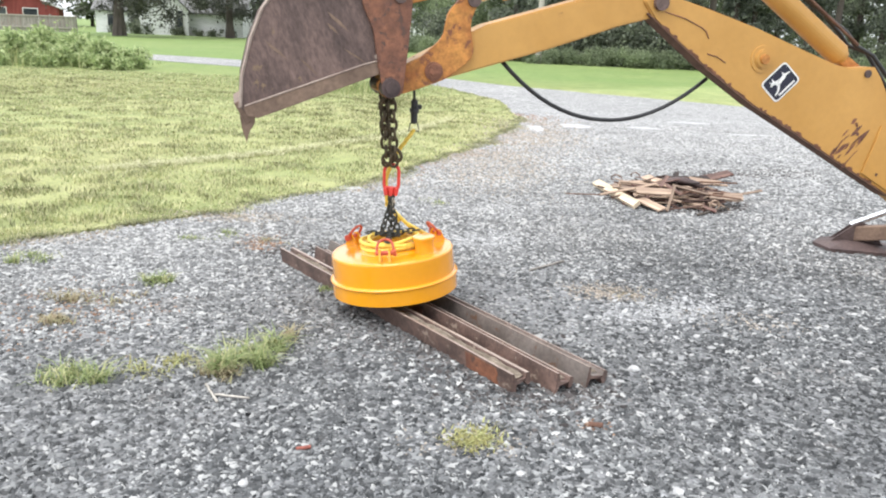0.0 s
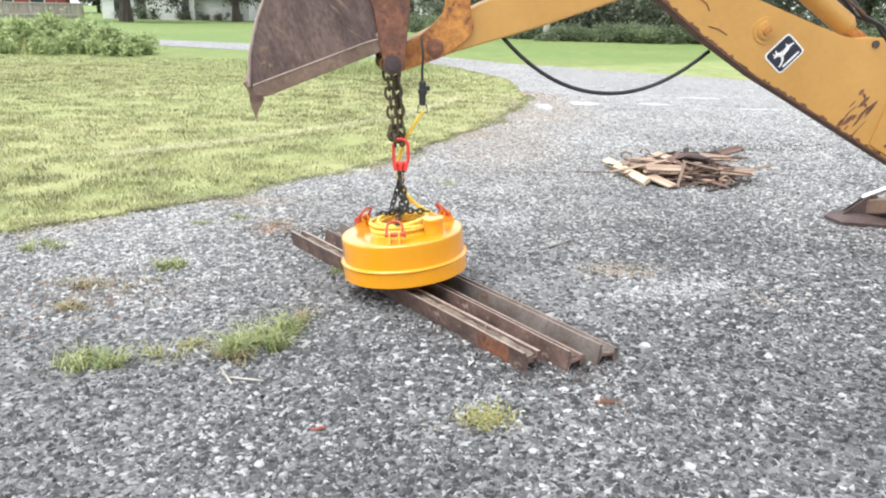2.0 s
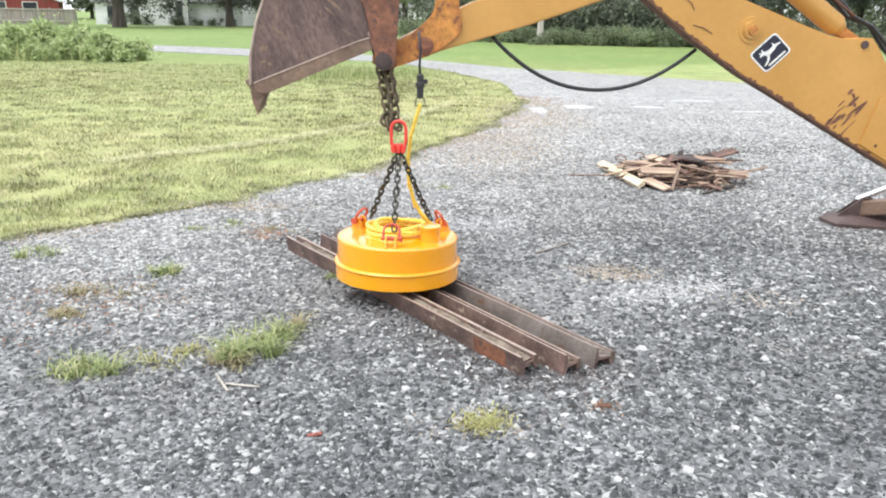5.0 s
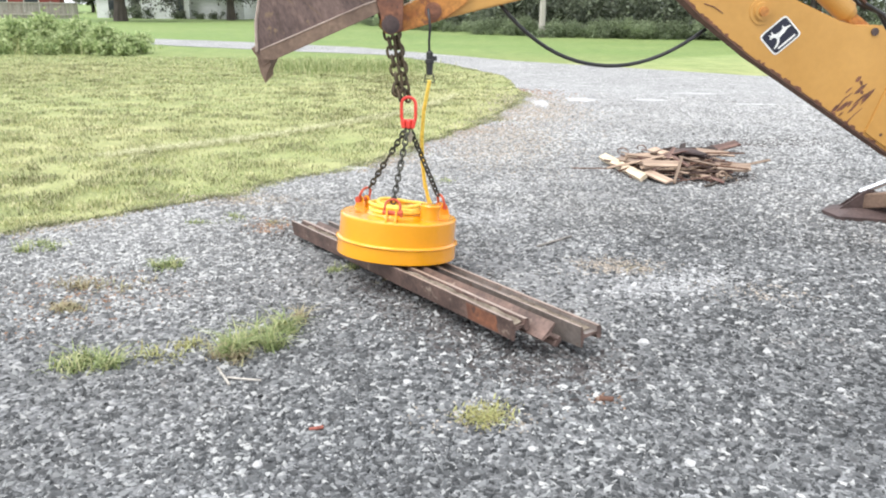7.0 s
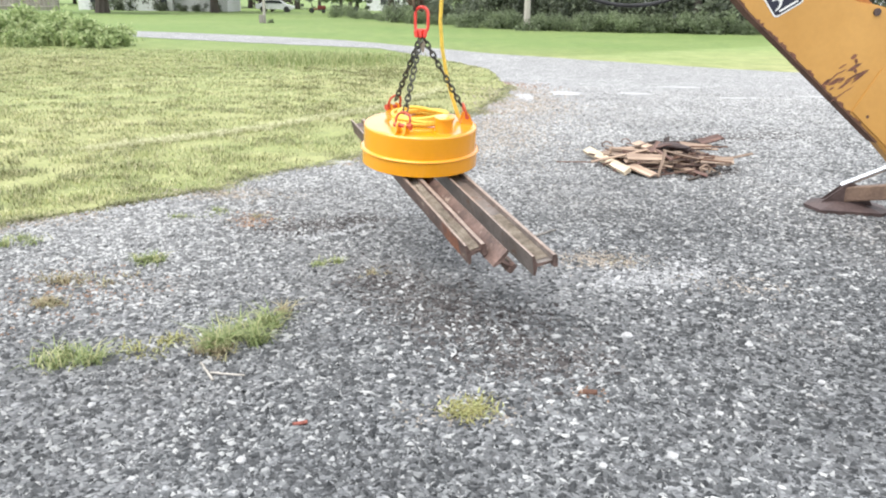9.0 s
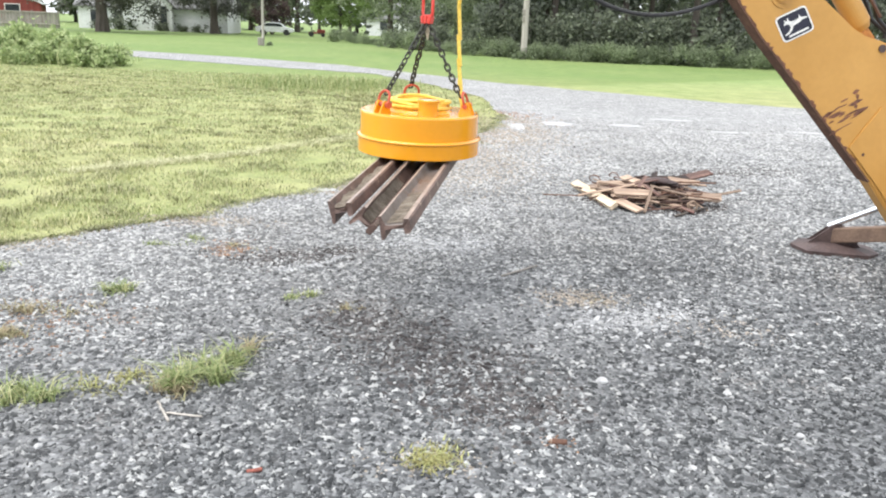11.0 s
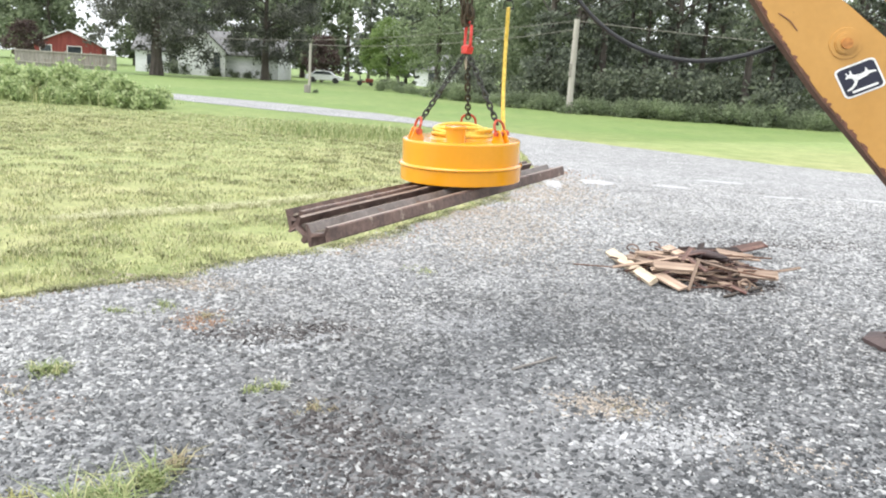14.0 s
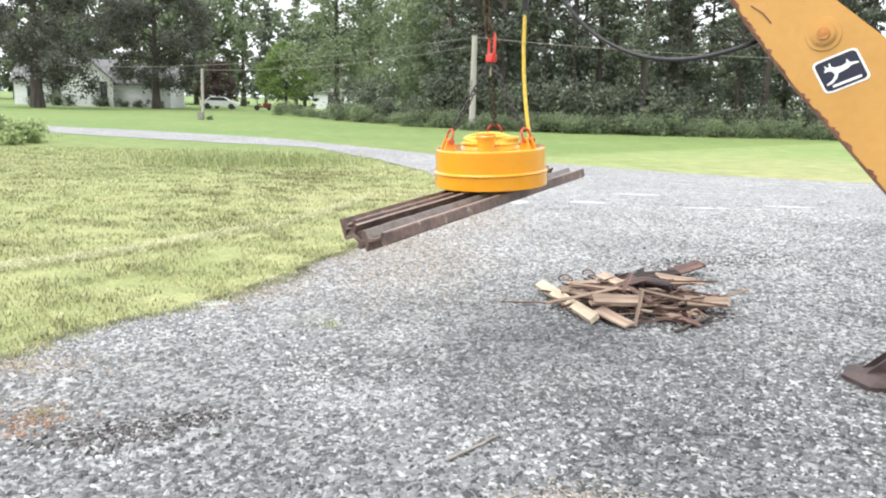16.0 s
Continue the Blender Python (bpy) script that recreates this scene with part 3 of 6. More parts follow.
def lawn_fringe():
    """Grass creeping out over the gravel along the lawn's edge."""
    edge = np.array([p for p in wavy(LAWN_EDGE, 0.12, 0.1, 1.0) if p[0] > -7 and p[1] < 16])
    n = 16000
    k = rng.integers(0, len(edge) - 1, n)
    u = rng.random(n)[:, None]
    p = edge[k] * (1 - u) + edge[k + 1] * u
    patch = np.array([noise.noise((a * 1.3, b * 1.3, 8.0)) for a, b in p])
    out = np.abs(rng.normal(size=n)) * (0.05 + 0.22 * np.clip(patch + 0.15, 0, 1))
    x, y = p[:, 0] + out * 0.75, p[:, 1] - out * 0.65
    blades("lawn_fringe", x, y, 0.02 + 0.035 * rng.random(n), np.full(n, 0.0028), 1.1, BLADE, "ragged grass creeping over the gravel edge", "grass")


lawn_fringe()


def bare_edge():
    """Bare soil and washed-out pale stones in patches along the lawn's edge."""
    edge = np.array([p for p in wavy(LAWN_EDGE, 0.12, 0.1, 1.0) if p[0] > -5 and p[1] < 17])
    for name, material, n, seed, most, reach, label in (
            ("edge_soil", TAN_CRUMB, 12000, 11.0, 0.25, 0.16, "bare tan soil along the lawn's edge"),
            ("edge_litter", RUST_CRUMB, 1300, 17.0, 0.1, 0.1, "brown dead litter along the lawn's edge"),
            ("edge_stones", PALE_CRUMB, 7000, 23.0, 0.2, 0.22, "washed pale stones along the lawn's edge")):
        k = rng.integers(0, len(edge) - 1, n)
        u = rng.random(n)[:, None]
        p = edge[k] * (1 - u) + edge[k + 1] * u
        patch = np.array([noise.noise((a * 0.9, b * 0.9, seed)) for a, b in p])
        keep = patch > most - 0.3
        p, m = p[keep], int(keep.sum())
        out = np.abs(rng.normal(size=m)) * (reach + 0.04 * np.maximum(p[:, 1] - 7, 0)) - 0.04
        stone_heap(name, p[:, 0] + out * 0.8 + 0.03, p[:, 1] - out * 0.5 - 0.03, 0.004 + 0.006 * rng.random(m) ** 2 + 0.0008 * p[:, 1], material, label, "soil")


bare_edge()


def weed_tuft(x, y, radius, count, height, material, label):
    g = np.random.default_rng(int(900 * abs(x) + 77 * y))
    clumps = g.normal(size=(6, 2)) * radius * 0.42
    clumps[0] = 0
    own = np.minimum(g.integers(0, 8, count), 5)
    px = clumps[own, 0] + g.normal(size=count) * radius * 0.17
    py = clumps[own, 1] + g.normal(size=count) * radius * 0.17
    ob = blades("weed_tuft", px, py, height * (0.25 + 0.75 * rng.random(count) ** 1.5) * (0.6 + 0.6 * (own % 3) / 2), 0.0018 + 0.003 * rng.random(count), 1.3, material, label, "weed")
    ob.matrix_world = pose(x, y, 0)
    tagged(ob, group="weeds in the gravel")


for tx, ty, tr, tc, th, tm, tl in (
        (-1.24, 3.19, 0.13, 330, 0.15, TUFT, "bushy green weed tuft growing through the gravel"),
        (-1.14, 3.32, 0.15, 330, 0.15, TUFT, "bushy green weed tuft growing through the gravel"),
        (-1.04, 3.44, 0.12, 220, 0.12, TUFT, "bushy green weed tuft growing through the gravel"),
        (-1.02, 3.58, 0.09, 90, 0.1, DRY, "sparse straw-coloured grass in gravel"),
        (-1.3, 3.14, 0.16, 260, 0.08, DRY, "dry yellow grass tuft beside a green weed"),
        (-1.88, 3.07, 0.19, 380, 0.11, TUFT, "low yellow-green weed tuft in gravel"),
        (-1.6, 3.1, 0.22, 260, 0.05, YELLOW_GRASS, "sparse straw-coloured grass in gravel"),
        (-0.07, 2.6, 0.24, 800, 0.028, YELLOW_GRASS, "flat yellowish grass patch in gravel"),
        (-2.03, 4.42, 0.16, 200, 0.09, TUFT, "small green weed tuft in gravel"),
        (-2.28, 3.72, 0.17, 300, 0.05, DRY, "flattened brown grass in gravel"),
        (-2.26, 4.04, 0.2, 260, 0.07, DRY, "brown dead weed tuft in gravel"),
        (-3.0, 4.93, 0.18, 200, 0.09, TUFT, "small green weed tuft near the lawn edge"),
        (-0.94, 4.5, 0.13, 200, 0.045, TUFT, "flat green weed patch in gravel"),
        (-0.6, 4.3, 0.12, 110, 0.035, DRY, "thin yellow grass patch in gravel"),
        (-1.6, 5.55, 0.17, 240, 0.025, DRY, "flattened rust-brown plant litter on gravel"),
        (-2.05, 5.6, 0.2, 200, 0.05, TUFT, "thin green weeds in gravel near the lawn"),
        (1.0, 4.66, 0.2, 130, 0.02, DRY, "thin tan straw patch on gravel"),
        (-0.35, 7.2, 0.22, 130, 0.03, TUFT, "thin green weeds in gravel")):
    weed_tuft(tx, ty, tr, tc, th, tm, tl)


def flat_patch(name, x, y, rx, ry, material, label, z=0.004, seed=0.0):
    """A thin uneven patch lying on the ground."""
    bm = bmesh.new()
    rim = []
    for k in range(28):
        a = 2 * math.pi * k / 28
        r = 1 + 0.45 * noise.noise((2 * math.cos(a), 2 * math.sin(a), seed + x))
        rim.append((r * rx * math.cos(a), r * ry * math.sin(a)))
    top = [bm.verts.new((px * 0.86, py * 0.86, 0.006)) for px, py in rim]
    low = [bm.verts.new((px, py, 0.0)) for px, py in rim]
    bm.faces.new(top)
    for k in range(28):
        bm.faces.new((low[k], low[(k + 1) % 28], top[(k + 1) % 28], top[k]))
    ob = part(name, bm, material)
    ob.matrix_world = pose(x, y, z)
    return tagged(ob, label, name.replace("_", " "), kind="structure")


for px, py, rx, ry in ((3.3, 14.8, 0.35, 0.16), (4.55, 16.1, 0.5, 0.12), (5.1, 14.3, 0.42, 0.1), (2.05, 14.7, 0.3, 0.3), (1.25, 14.0, 0.16, 0.5), (-1.25, 7.83, 0.17, 0.09), (6.71, 14.71, 0.4, 0.11)):
    flat_patch("pale_dust_patch", px, py, rx, ry, PALE, "pale whitish dust patch on the gravel")


# ---- small things on the gravel ----
def rut(a, b, wide, count, material, label):
    """A scraped line of stones of another shade."""
    u = rng.random(count)
    x = a[0] + (b[0] - a[0]) * u + rng.normal(size=count) * wide
    y = a[1] + (b[1] - a[1]) * u + rng.normal(size=count) * wide + 0.04 * np.sin(9 * u)
    stone_heap("rut_stones", x, y, 0.009 + 0.013 * rng.random(count) ** 2, material, label)


rut((-1.4, 5.25), (-0.72, 5.55), 0.1, 700, DARK_CRUMB, "damp dark stones turned up along a rut")
rut((-1.1, 5.05), (-0.72, 5.4), 0.025, 320, PALE_CRUMB, "pale scraped stones along a rut")
rut((-0.55, 4.25), (0.25, 3.2), 0.2, 1700, DARK_CRUMB, "damp dark stones where rails lay")
# damp soil, and the shadow round the rail ends laid in as dark stones
rut((-0.05, 3.0), (0.5, 3.1), 0.1, 420, DARK_CRUMB, "damp dark stones where rails lay")
rut((2.66, 9.5), (4.3, 10.1), 0.18, 650, DARK_CRUMB, "dark stones behind the scrap pile")
rut((0.75, 4.15), (1.5, 4.5), 0.12, 900, PALE_CRUMB, "pale dusty stones in the gravel")
rut((-0.28, 5.75), (0.3, 6.0), 0.12, 1100, PALE_CRUMB, "pale dusty stones in the gravel")
for px, py, rx, ry, count, crumb, label in (
        (0.86, 4.67, 0.14, 0.09, 800, TAN_CRUMB, "dry tan soil crumbs on the gravel"),
        (-1.6, 5.55, 0.08, 0.12, 420, RUST_CRUMB, "rust-brown plant litter on the gravel"),
        (-0.07, 2.6, 0.13, 0.06, 260, TAN_CRUMB, "dry soil crumbs under a yellow grass patch"),
        (0.45, 2.77, 0.035, 0.03, 60, RUST_CRUMB, "dark brown soil crumbs on the gravel"),
        (1.6, 4.2, 0.2, 0.1, 260, TAN_CRUMB, "scattered brownish crumbs on the gravel"),
        (0.2, 8.9, 0.4, 0.6, 1500, TAN_CRUMB, "worn tan soil showing through the gravel"),
        (0.5, 10.2, 0.35, 0.8, 2200, TAN_CRUMB, "worn tan soil showing through the gravel"),
        (1.15, 13.2, 0.4, 1.2, 2200, TAN_CRUMB, "worn tan soil showing through the gravel"),
        (-2.0, 6.35, 0.25, 0.1, 900, TAN_CRUMB, "bare tan soil at the lawn's edge"),
        (-2.3, 3.9, 0.25, 0.3, 700, RUST_CRUMB, "brown soil crumbs among dead weeds")):
    stone_heap("soil_crumbs", px + rx * rng.normal(size=count), py + ry * rng.normal(size=count), 0.003 + 0.006 * rng.random(count) ** 2 + 0.0008 * py, crumb, label, "soil")


def pebble(x, y, size, label, material):
    bm = bmesh.new()
    bmesh.ops.create_icosphere(bm, subdivisions=2, radius=size)
    for v in bm.verts:
        v.co *= 1 + 0.35 * noise.noise(v.co * 1.2 / size + Vector((x, y, 0)))
        v.co.z = max(v.co.z * 0.6, -size * 0.3)
    ob = part("stone", bm, material)
    ob.matrix_world = pose(x, y, size * 0.3, 0, 0, 40 * x)
    tagged(ob, label, "stone", "larger stones in the gravel")


for sx, sy, ss in ((0.74, 3.39, 0.03), (0.67, 2.27, 0.022), (0.1, 2.35, 0.018), (1.2, 3.9, 0.018), (-0.4, 2.9, 0.02), (0.4, 2.2, 0.017), (1.32, 3.3, 0.02), (1.5, 2.9, 0.018), (-0.9, 2.2, 0.02), (0.95, 2.6, 0.017), (1.9, 3.6, 0.02), (0.25, 3.5, 0.016), (-1.6, 2.6, 0.018)):
    pebble(sx, sy, ss, "pale whitish stone lying in the gravel", PALE)


def stick(a, b, r, material, label, name="stick"):
    bm = bmesh.new()
    a, b = Vector(a), Vector(b)
    side = (b - a).cross(Vector((0, 0, 1))).normalized()
    path = [a.lerp(b, k / 6) + side * 0.03 * (b - a).length * noise.noise((k * 1.7, a.x, a.y)) for k in range(7)]
    tube(bm, path, r, 7)
    return tagged(part(name, bm, material, smooth=True), label, "stick")


stick((0.37, 5.06, 0.012), (0.64, 5.33, 0.014), 0.0075, GREY_WOOD, "thin grey-brown stick lying on gravel")
stick((-1.27, 3.0, 0.012), (-1.17, 2.83, 0.01), 0.006, POLE, "bleached white twig lying on gravel", "twig")
stick((-1.2, 2.9, 0.012), (-1.04, 2.86, 0.02), 0.005, POLE, "bleached white forked twig on gravel", "twig")
stick((-0.76, 2.46, 0.008), (-0.705, 2.475, 0.012), 0.008, DEAD_LEAF, "curled reddish-brown dead leaf on gravel", "dead_leaf")
stick((0.42, 2.77, 0.008), (0.48, 2.76, 0.01), 0.014, IRON, "small dark brown clod on gravel", "clod")


# ---- scrap pile ----
def scrap_board(length, width, thick, m, material, label):
    bm = bmesh.new()
    n = 7
    rows_ = []
    for k in range(n):
        x = (k / (n - 1) - 0.5) * length
        w = width * (1 + 0.12 * noise.noise((x * 3, width * 40, 1)))
        jag = 0.04 * noise.noise((width * 91, k, 3)) if k in (0, n - 1) else 0
        z = 0.012 * noise.noise((x * 2, length * 9, 5))
        rows_.append([bm.verts.new((x + jag * s, s * w / 2, z + h * thick / 2)) for s, h in ((-1, -1), (1, -1), (1, 1), (-1, 1))])
    for p, q in zip(rows_, rows_[1:]):
        for j in range(4):
            bm.faces.new((p[j], p[(j + 1) % 4], q[(j + 1) % 4], q[j]))
    bm.faces.new(rows_[0][::-1])
    bm.faces.new(rows_[-1])
    bmesh.ops.recalc_face_normals(bm, faces=bm.faces[:])
    ob = part("scrap_board", bm, material)
    ob.matrix_world = m
    tagged(ob, label, "board", "scrap wood in the pile")


def laid_board(a, b, width, thick, roll, material, label):
    """A board from a to b, rolled about its length."""
    a, b = Vector(a), Vector(b)
    d = b - a
    turn = d.to_track_quat("X", "Z").to_matrix().to_4x4() @ Matrix.Rotation(radians(roll), 4, "X")
    scrap_board(d.length, width, thick, Matrix.Translation((a + b) / 2) @ turn, material, label)


def scrap_pile():
    laid_board((1.38, 8.38, 0.07), (1.6, 7.36, 0.045), 0.085, 0.04, 28, PINE_NEW, "split pale yellow timber leaning on the scrap pile")
    for a, b, w, roll in (
            ((1.5, 8.1, 0.1), (1.72, 7.62, 0.13), 0.065, 15), ((1.62, 7.52, 0.16), (1.98, 7.5, 0.15), 0.1, 24), ((1.66, 7.5, 0.08), (1.82, 7.22, 0.03), 0.1, 12),
            ((2.4, 7.72, 0.1), (2.72, 7.66, 0.1), 0.13, 20), ((1.9, 8.38, 0.16), (1.93, 7.9, 0.19), 0.09, 18), ((2.4, 8.5, 0.13), (2.66, 8.2, 0.14), 0.08, 20)):
        laid_board(a, b, w, 0.016, roll, PALE_BOARD, "flat pale broken board on a scrap pile")
    for a, b, w, roll in (((2.72, 8.95, 0.07), (3.1, 9.22, 0.1), 0.11, 20), ((2.3, 8.6, 0.1), (2.7, 8.75, 0.1), 0.1, 15), ((2.0, 8.2, 0.17), (2.35, 8.3, 0.16), 0.12, 12)):
        laid_board(a, b, w, 0.02, roll, BOARD, "wide broken brown board on a scrap pile")
    for a, b in (((1.99, 7.6, 0.21), (2.36, 7.64, 0.12)), ((1.96, 7.45, 0.09), (2.28, 7.46, 0.04)), ((2.7, 7.88, 0.08), (3.06, 8.09, 0.1)), ((1.87, 7.26, 0.015), (2.0, 7.56, 0.21)), ((1.32, 7.76, 0.05), (1.86, 7.7, 0.2)), ((2.0, 8.05, 0.17), (2.75, 8.25, 0.12)), ((1.55, 7.95, 0.17), (2.0, 7.75, 0.17))):
        laid_board(a, b, 0.024, 0.012, 30, PALE_BOARD, "thin split lath sticking out of a scrap pile")
    r = random.Random(11)
    for k in range(190):
        a, d = r.random() * 6.283, r.random() ** 0.6
        x, y = 2.06 + 0.56 * d * math.cos(a), 7.98 + 0.6 * d * math.sin(a)
        z = 0.022 + 0.19 * (1 - d * d) * r.random()
        L, w = r.uniform(0.12, 0.5), r.choice((0.01, 0.014, 0.018, 0.025, 0.035, 0.06))
        scrap_board(L, w, r.choice((0.008, 0.012, 0.016)), pose(x, y, z, r.uniform(-30, 30), r.uniform(-14, 14), r.choice((-60, -20, 10, 25, 60)) + r.uniform(-18, 18)), PALE_BOARD if k % 3 == 0 else BOARD, "broken pale board in a scrap pile" if k % 3 == 0 else "broken weathered brown board in a scrap pile")
    for k in range(70):
        a, d = r.random() * 6.283, r.random() ** 0.5
        x, y, L = 2.08 + 0.5 * d * math.cos(a), 7.95 + 0.52 * d * math.sin(a), r.uniform(0.1, 0.3)
        scrap_board(L, r.uniform(0.02, 0.07), 0.02, pose(x, y, 0.02 + 0.08 * (1 - d) * r.random(), r.uniform(-25, 25), r.uniform(-8, 8), r.uniform(-90, 90)), BOARD, "short dark rotten board low in a scrap pile")
    for k in range(6):
        x, y = 2.15 + r.uniform(-0.5, 0.5), 7.95 + r.uniform(-0.5, 0.5)
        a, L = r.uniform(-0.6, 0.9), r.uniform(0.35, 0.7)
        stick((x - L / 2 * math.cos(a), y - L / 2 * math.sin(a), r.uniform(0.05, 0.18)), (x + L / 2 * math.cos(a), y + L / 2 * math.sin(a), r.uniform(0.05, 0.2)), 0.008, IRON, "thin rusty iron rod in a scrap pile", "iron_rod")
    stick((1.0, 7.97, 0.012), (1.4, 7.83, 0.04), 0.006, IRON, "thin rusty wire reaching out over gravel", "iron_rod")
    stick((2.13, 7.15, 0.015), (2.55, 7.52, 0.03), 0.012, BARK, "dark stick beside the scrap pile")
    bm = bmesh.new()
    tube(bm, [(1.98 + 0.34 * u, 7.9 + 0.02 * math.sin(5 * u), 0.17 + 0.035 * math.sin(3.1 * u)) for u in [k / 10 for k in range(11)]], 0.036, 10)
    for v in bm.verts:
        v.co.y = 7.9 + (v.co.y - 7.9) * 1.5
    tagged(part("rubber_strip", bm, PAD, smooth=True), "curved dark maroon strip on top of a scrap pile", "rubber")
    bm = bmesh.new()
    tube(bm, [(2.37 + 0.045 * math.cos(k * 0.524), 7.42, 0.06 + 0.045 * math.sin(k * 0.524)) for k in range(12)], 0.01, 8, closed=True)
    tagged(part("pipe_ring", bm, PALE_BOARD, smooth=True), "short pale ring standing in a scrap pile", "pipe")
    # loose crumbs that darken the ground under the pile
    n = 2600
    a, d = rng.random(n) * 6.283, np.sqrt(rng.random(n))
    stone_heap("dark_litter", 2.1 + 0.75 * d * np.cos(a), 7.95 + 0.72 * d * np.sin(a), 0.008 + 0.016 * rng.random(n) ** 2, DARK_CRUMB, "dark crumbs under a scrap pile", "litter")
    for x, y, s in ((1.55, 8.1, 0.38), (1.8, 8.35, 0.3)):
        bm = bmesh.new()
        tube(bm, [(x + s * 0.12 * math.cos(k * 0.55), y + 0.02 * k, 0.16 + s * 0.1 * math.sin(k * 0.55)) for k in range(9)], 0.006, 6)
        tagged(part("bent_wire", bm, IRON, smooth=True), "bent rusty wire sticking up from a scrap pile", "wire")


scrap_pile()


# ---- the load: rails under a lifting magnet ----
def rail_section(base, height, head, web):
    """Half-worn light rail lying on its side: base upright at y = 0, web level, head towards +y; top of the base at z = 0."""
    c = -base / 2
    up = [(0.0, 0.0), (0.011, 0.0), (0.022, web + 0.006), (0.03, web), (height - 0.032, web), (height - 0.026, c + head / 2 - 0.004), (height - 0.023, c + head / 2), (height - 0.006, c + head / 2 - 0.002), (height, c + head / 2 - 0.009)]
    return up + [(y, 2 * c - (min(z, c + 0.008) if 0.02 < y < height - 0.03 else z)) for y, z in reversed(up)]


def steel_rail(x0, x1, label, size, grey=False):
    """A worn rail along x, its base upright at y = 0 with the upper edge at z = 0."""
    bm = bmesh.new()
    sec = rail_section(*size, 0.008 - size[0] / 2)
    rings = []
    for k in range(15):
        x = x0 + (x1 - x0) * k / 14
        torn = 0.012 if k in (0, 14) else 0
        rings.append([bm.verts.new((x + torn * noise.noise((py * 40, pz * 40, x0)), py + 0.003 * noise.noise((x * 3, x1, 2)), pz + 0.002 * noise.noise((x * 4, x1, py * 9)))) for py, pz in sec])
    n = len(sec)
    for lo, hi in zip(rings, rings[1:]):
        for j in range(n):
            bm.faces.new((lo[j], lo[(j + 1) % n], hi[(j + 1) % n], hi[j]))
    bm.faces.new(rings[0][::-1])
    bm.faces.new(rings[-1])
    bmesh.ops.recalc_face_normals(bm, faces=bm.faces[:])
    ob = part("steel_rail", bm, RAIL)
    # edge highlights painted as paler steel along the tops of base and head
    ob.data.materials.append(HIGHLIGHT)
    ob.data.materials.append(RAIL_GREY)
    for f in ob.data.polygons:
        if f.index < 14 * n and f.index % n in (0, 6):
            f.material_index = 1
        if grey and f.index < 14 * n and f.index % n in (1, 2, 3, 4, n - 1):
            f.material_index = 2
    return tagged(ob, label, "rail", "rails held by the magnet")


rails = [
    steel_rail(-1.133, 1.356, "rusty railway rail on its side with dried mud along the web", (0.104, 0.105, 0.062)),
    steel_rail(-1.05, 1.463, "rusty railway rail leaning between two others under a magnet", (0.104, 0.105, 0.055)),
    steel_rail(-1.1, 1.537, "brown-grey railway rail on its side held under a magnet", (0.104, 0.13, 0.066), True)]
# lying on the gravel: x, y of the near end, heading, lean; under the magnet: y, z, lean
RAIL_END = (1.356, 1.463, 1.537)
RAIL_REST = ((0.112, 3.04, -53.7, 9.0), (0.322, 3.075, -54.7, -6.0), (0.48, 3.16, -54.4, -10.0))
RAIL_HELD = ((-0.187, -0.012, 15.0), (-0.011, -0.006, -42.0), (0.085, -0.018, 9.5))


def mud_strip(rail, x0, x1, deep, most, label):
    bm = bmesh.new()
    rows_ = []
    for k in range(60):
        x = x0 + (x1 - x0) * k / 59
        h = most * max(0.1, 0.7 + 0.8 * noise.noise((x * 5, 0, 0)) + 0.6 * noise.noise((x * 19, 0, 0)))
        rows_.append([bm.verts.new((x, y, -0.043 + h * f)) for y, f in ((0.014, 1.1), (0.028, 0.7), (deep * 0.6, 0.5), (deep * 0.8, 0.65), (deep, 0.9))])
    for p, q in zip(rows_, rows_[1:]):
        for j in range(4):
            bm.faces.new((p[j], q[j], q[j + 1], p[j + 1]))
    bmesh.ops.solidify(bm, geom=bm.faces[:], thickness=0.003)
    part("mud", bm, DIRT, rail, label)


def scale_patch(rail, x0, x1, low, high):
    """A flake of old orange rust on the outer face of a rail's base."""
    bm = bmesh.new()
    rim = [(x0 + 0.02 * noise.noise((x0, k, 1)), low + (high - low) * k / 5) for k in range(6)] + [(x1 + 0.03 * noise.noise((x1, k, 2)), high - (high - low) * k / 5) for k in range(6)]
    plate(bm, rim, -0.0035, -0.001)
    part("rust_patch", bm, EAR, rail, "orange-brown rust patch")


mud_strip(rails[0], -1.0, 1.34, 0.073, 0.02, "dried tan mud")
mud_strip(rails[1], 0.6, 1.44, 0.073, 0.009, "thin dried mud")
mud_strip(rails[2], 0.9, 1.5, 0.096, 0.006, "thin dried mud")
scale_patch(rails[0], 1.0, 1.24, -0.097, -0.012)
scale_patch(rails[1], 0.2, 0.34, -0.09, -0.03)
LUG_AT, LUG_R, LUG_Z = -39.6, 0.25, 0.352


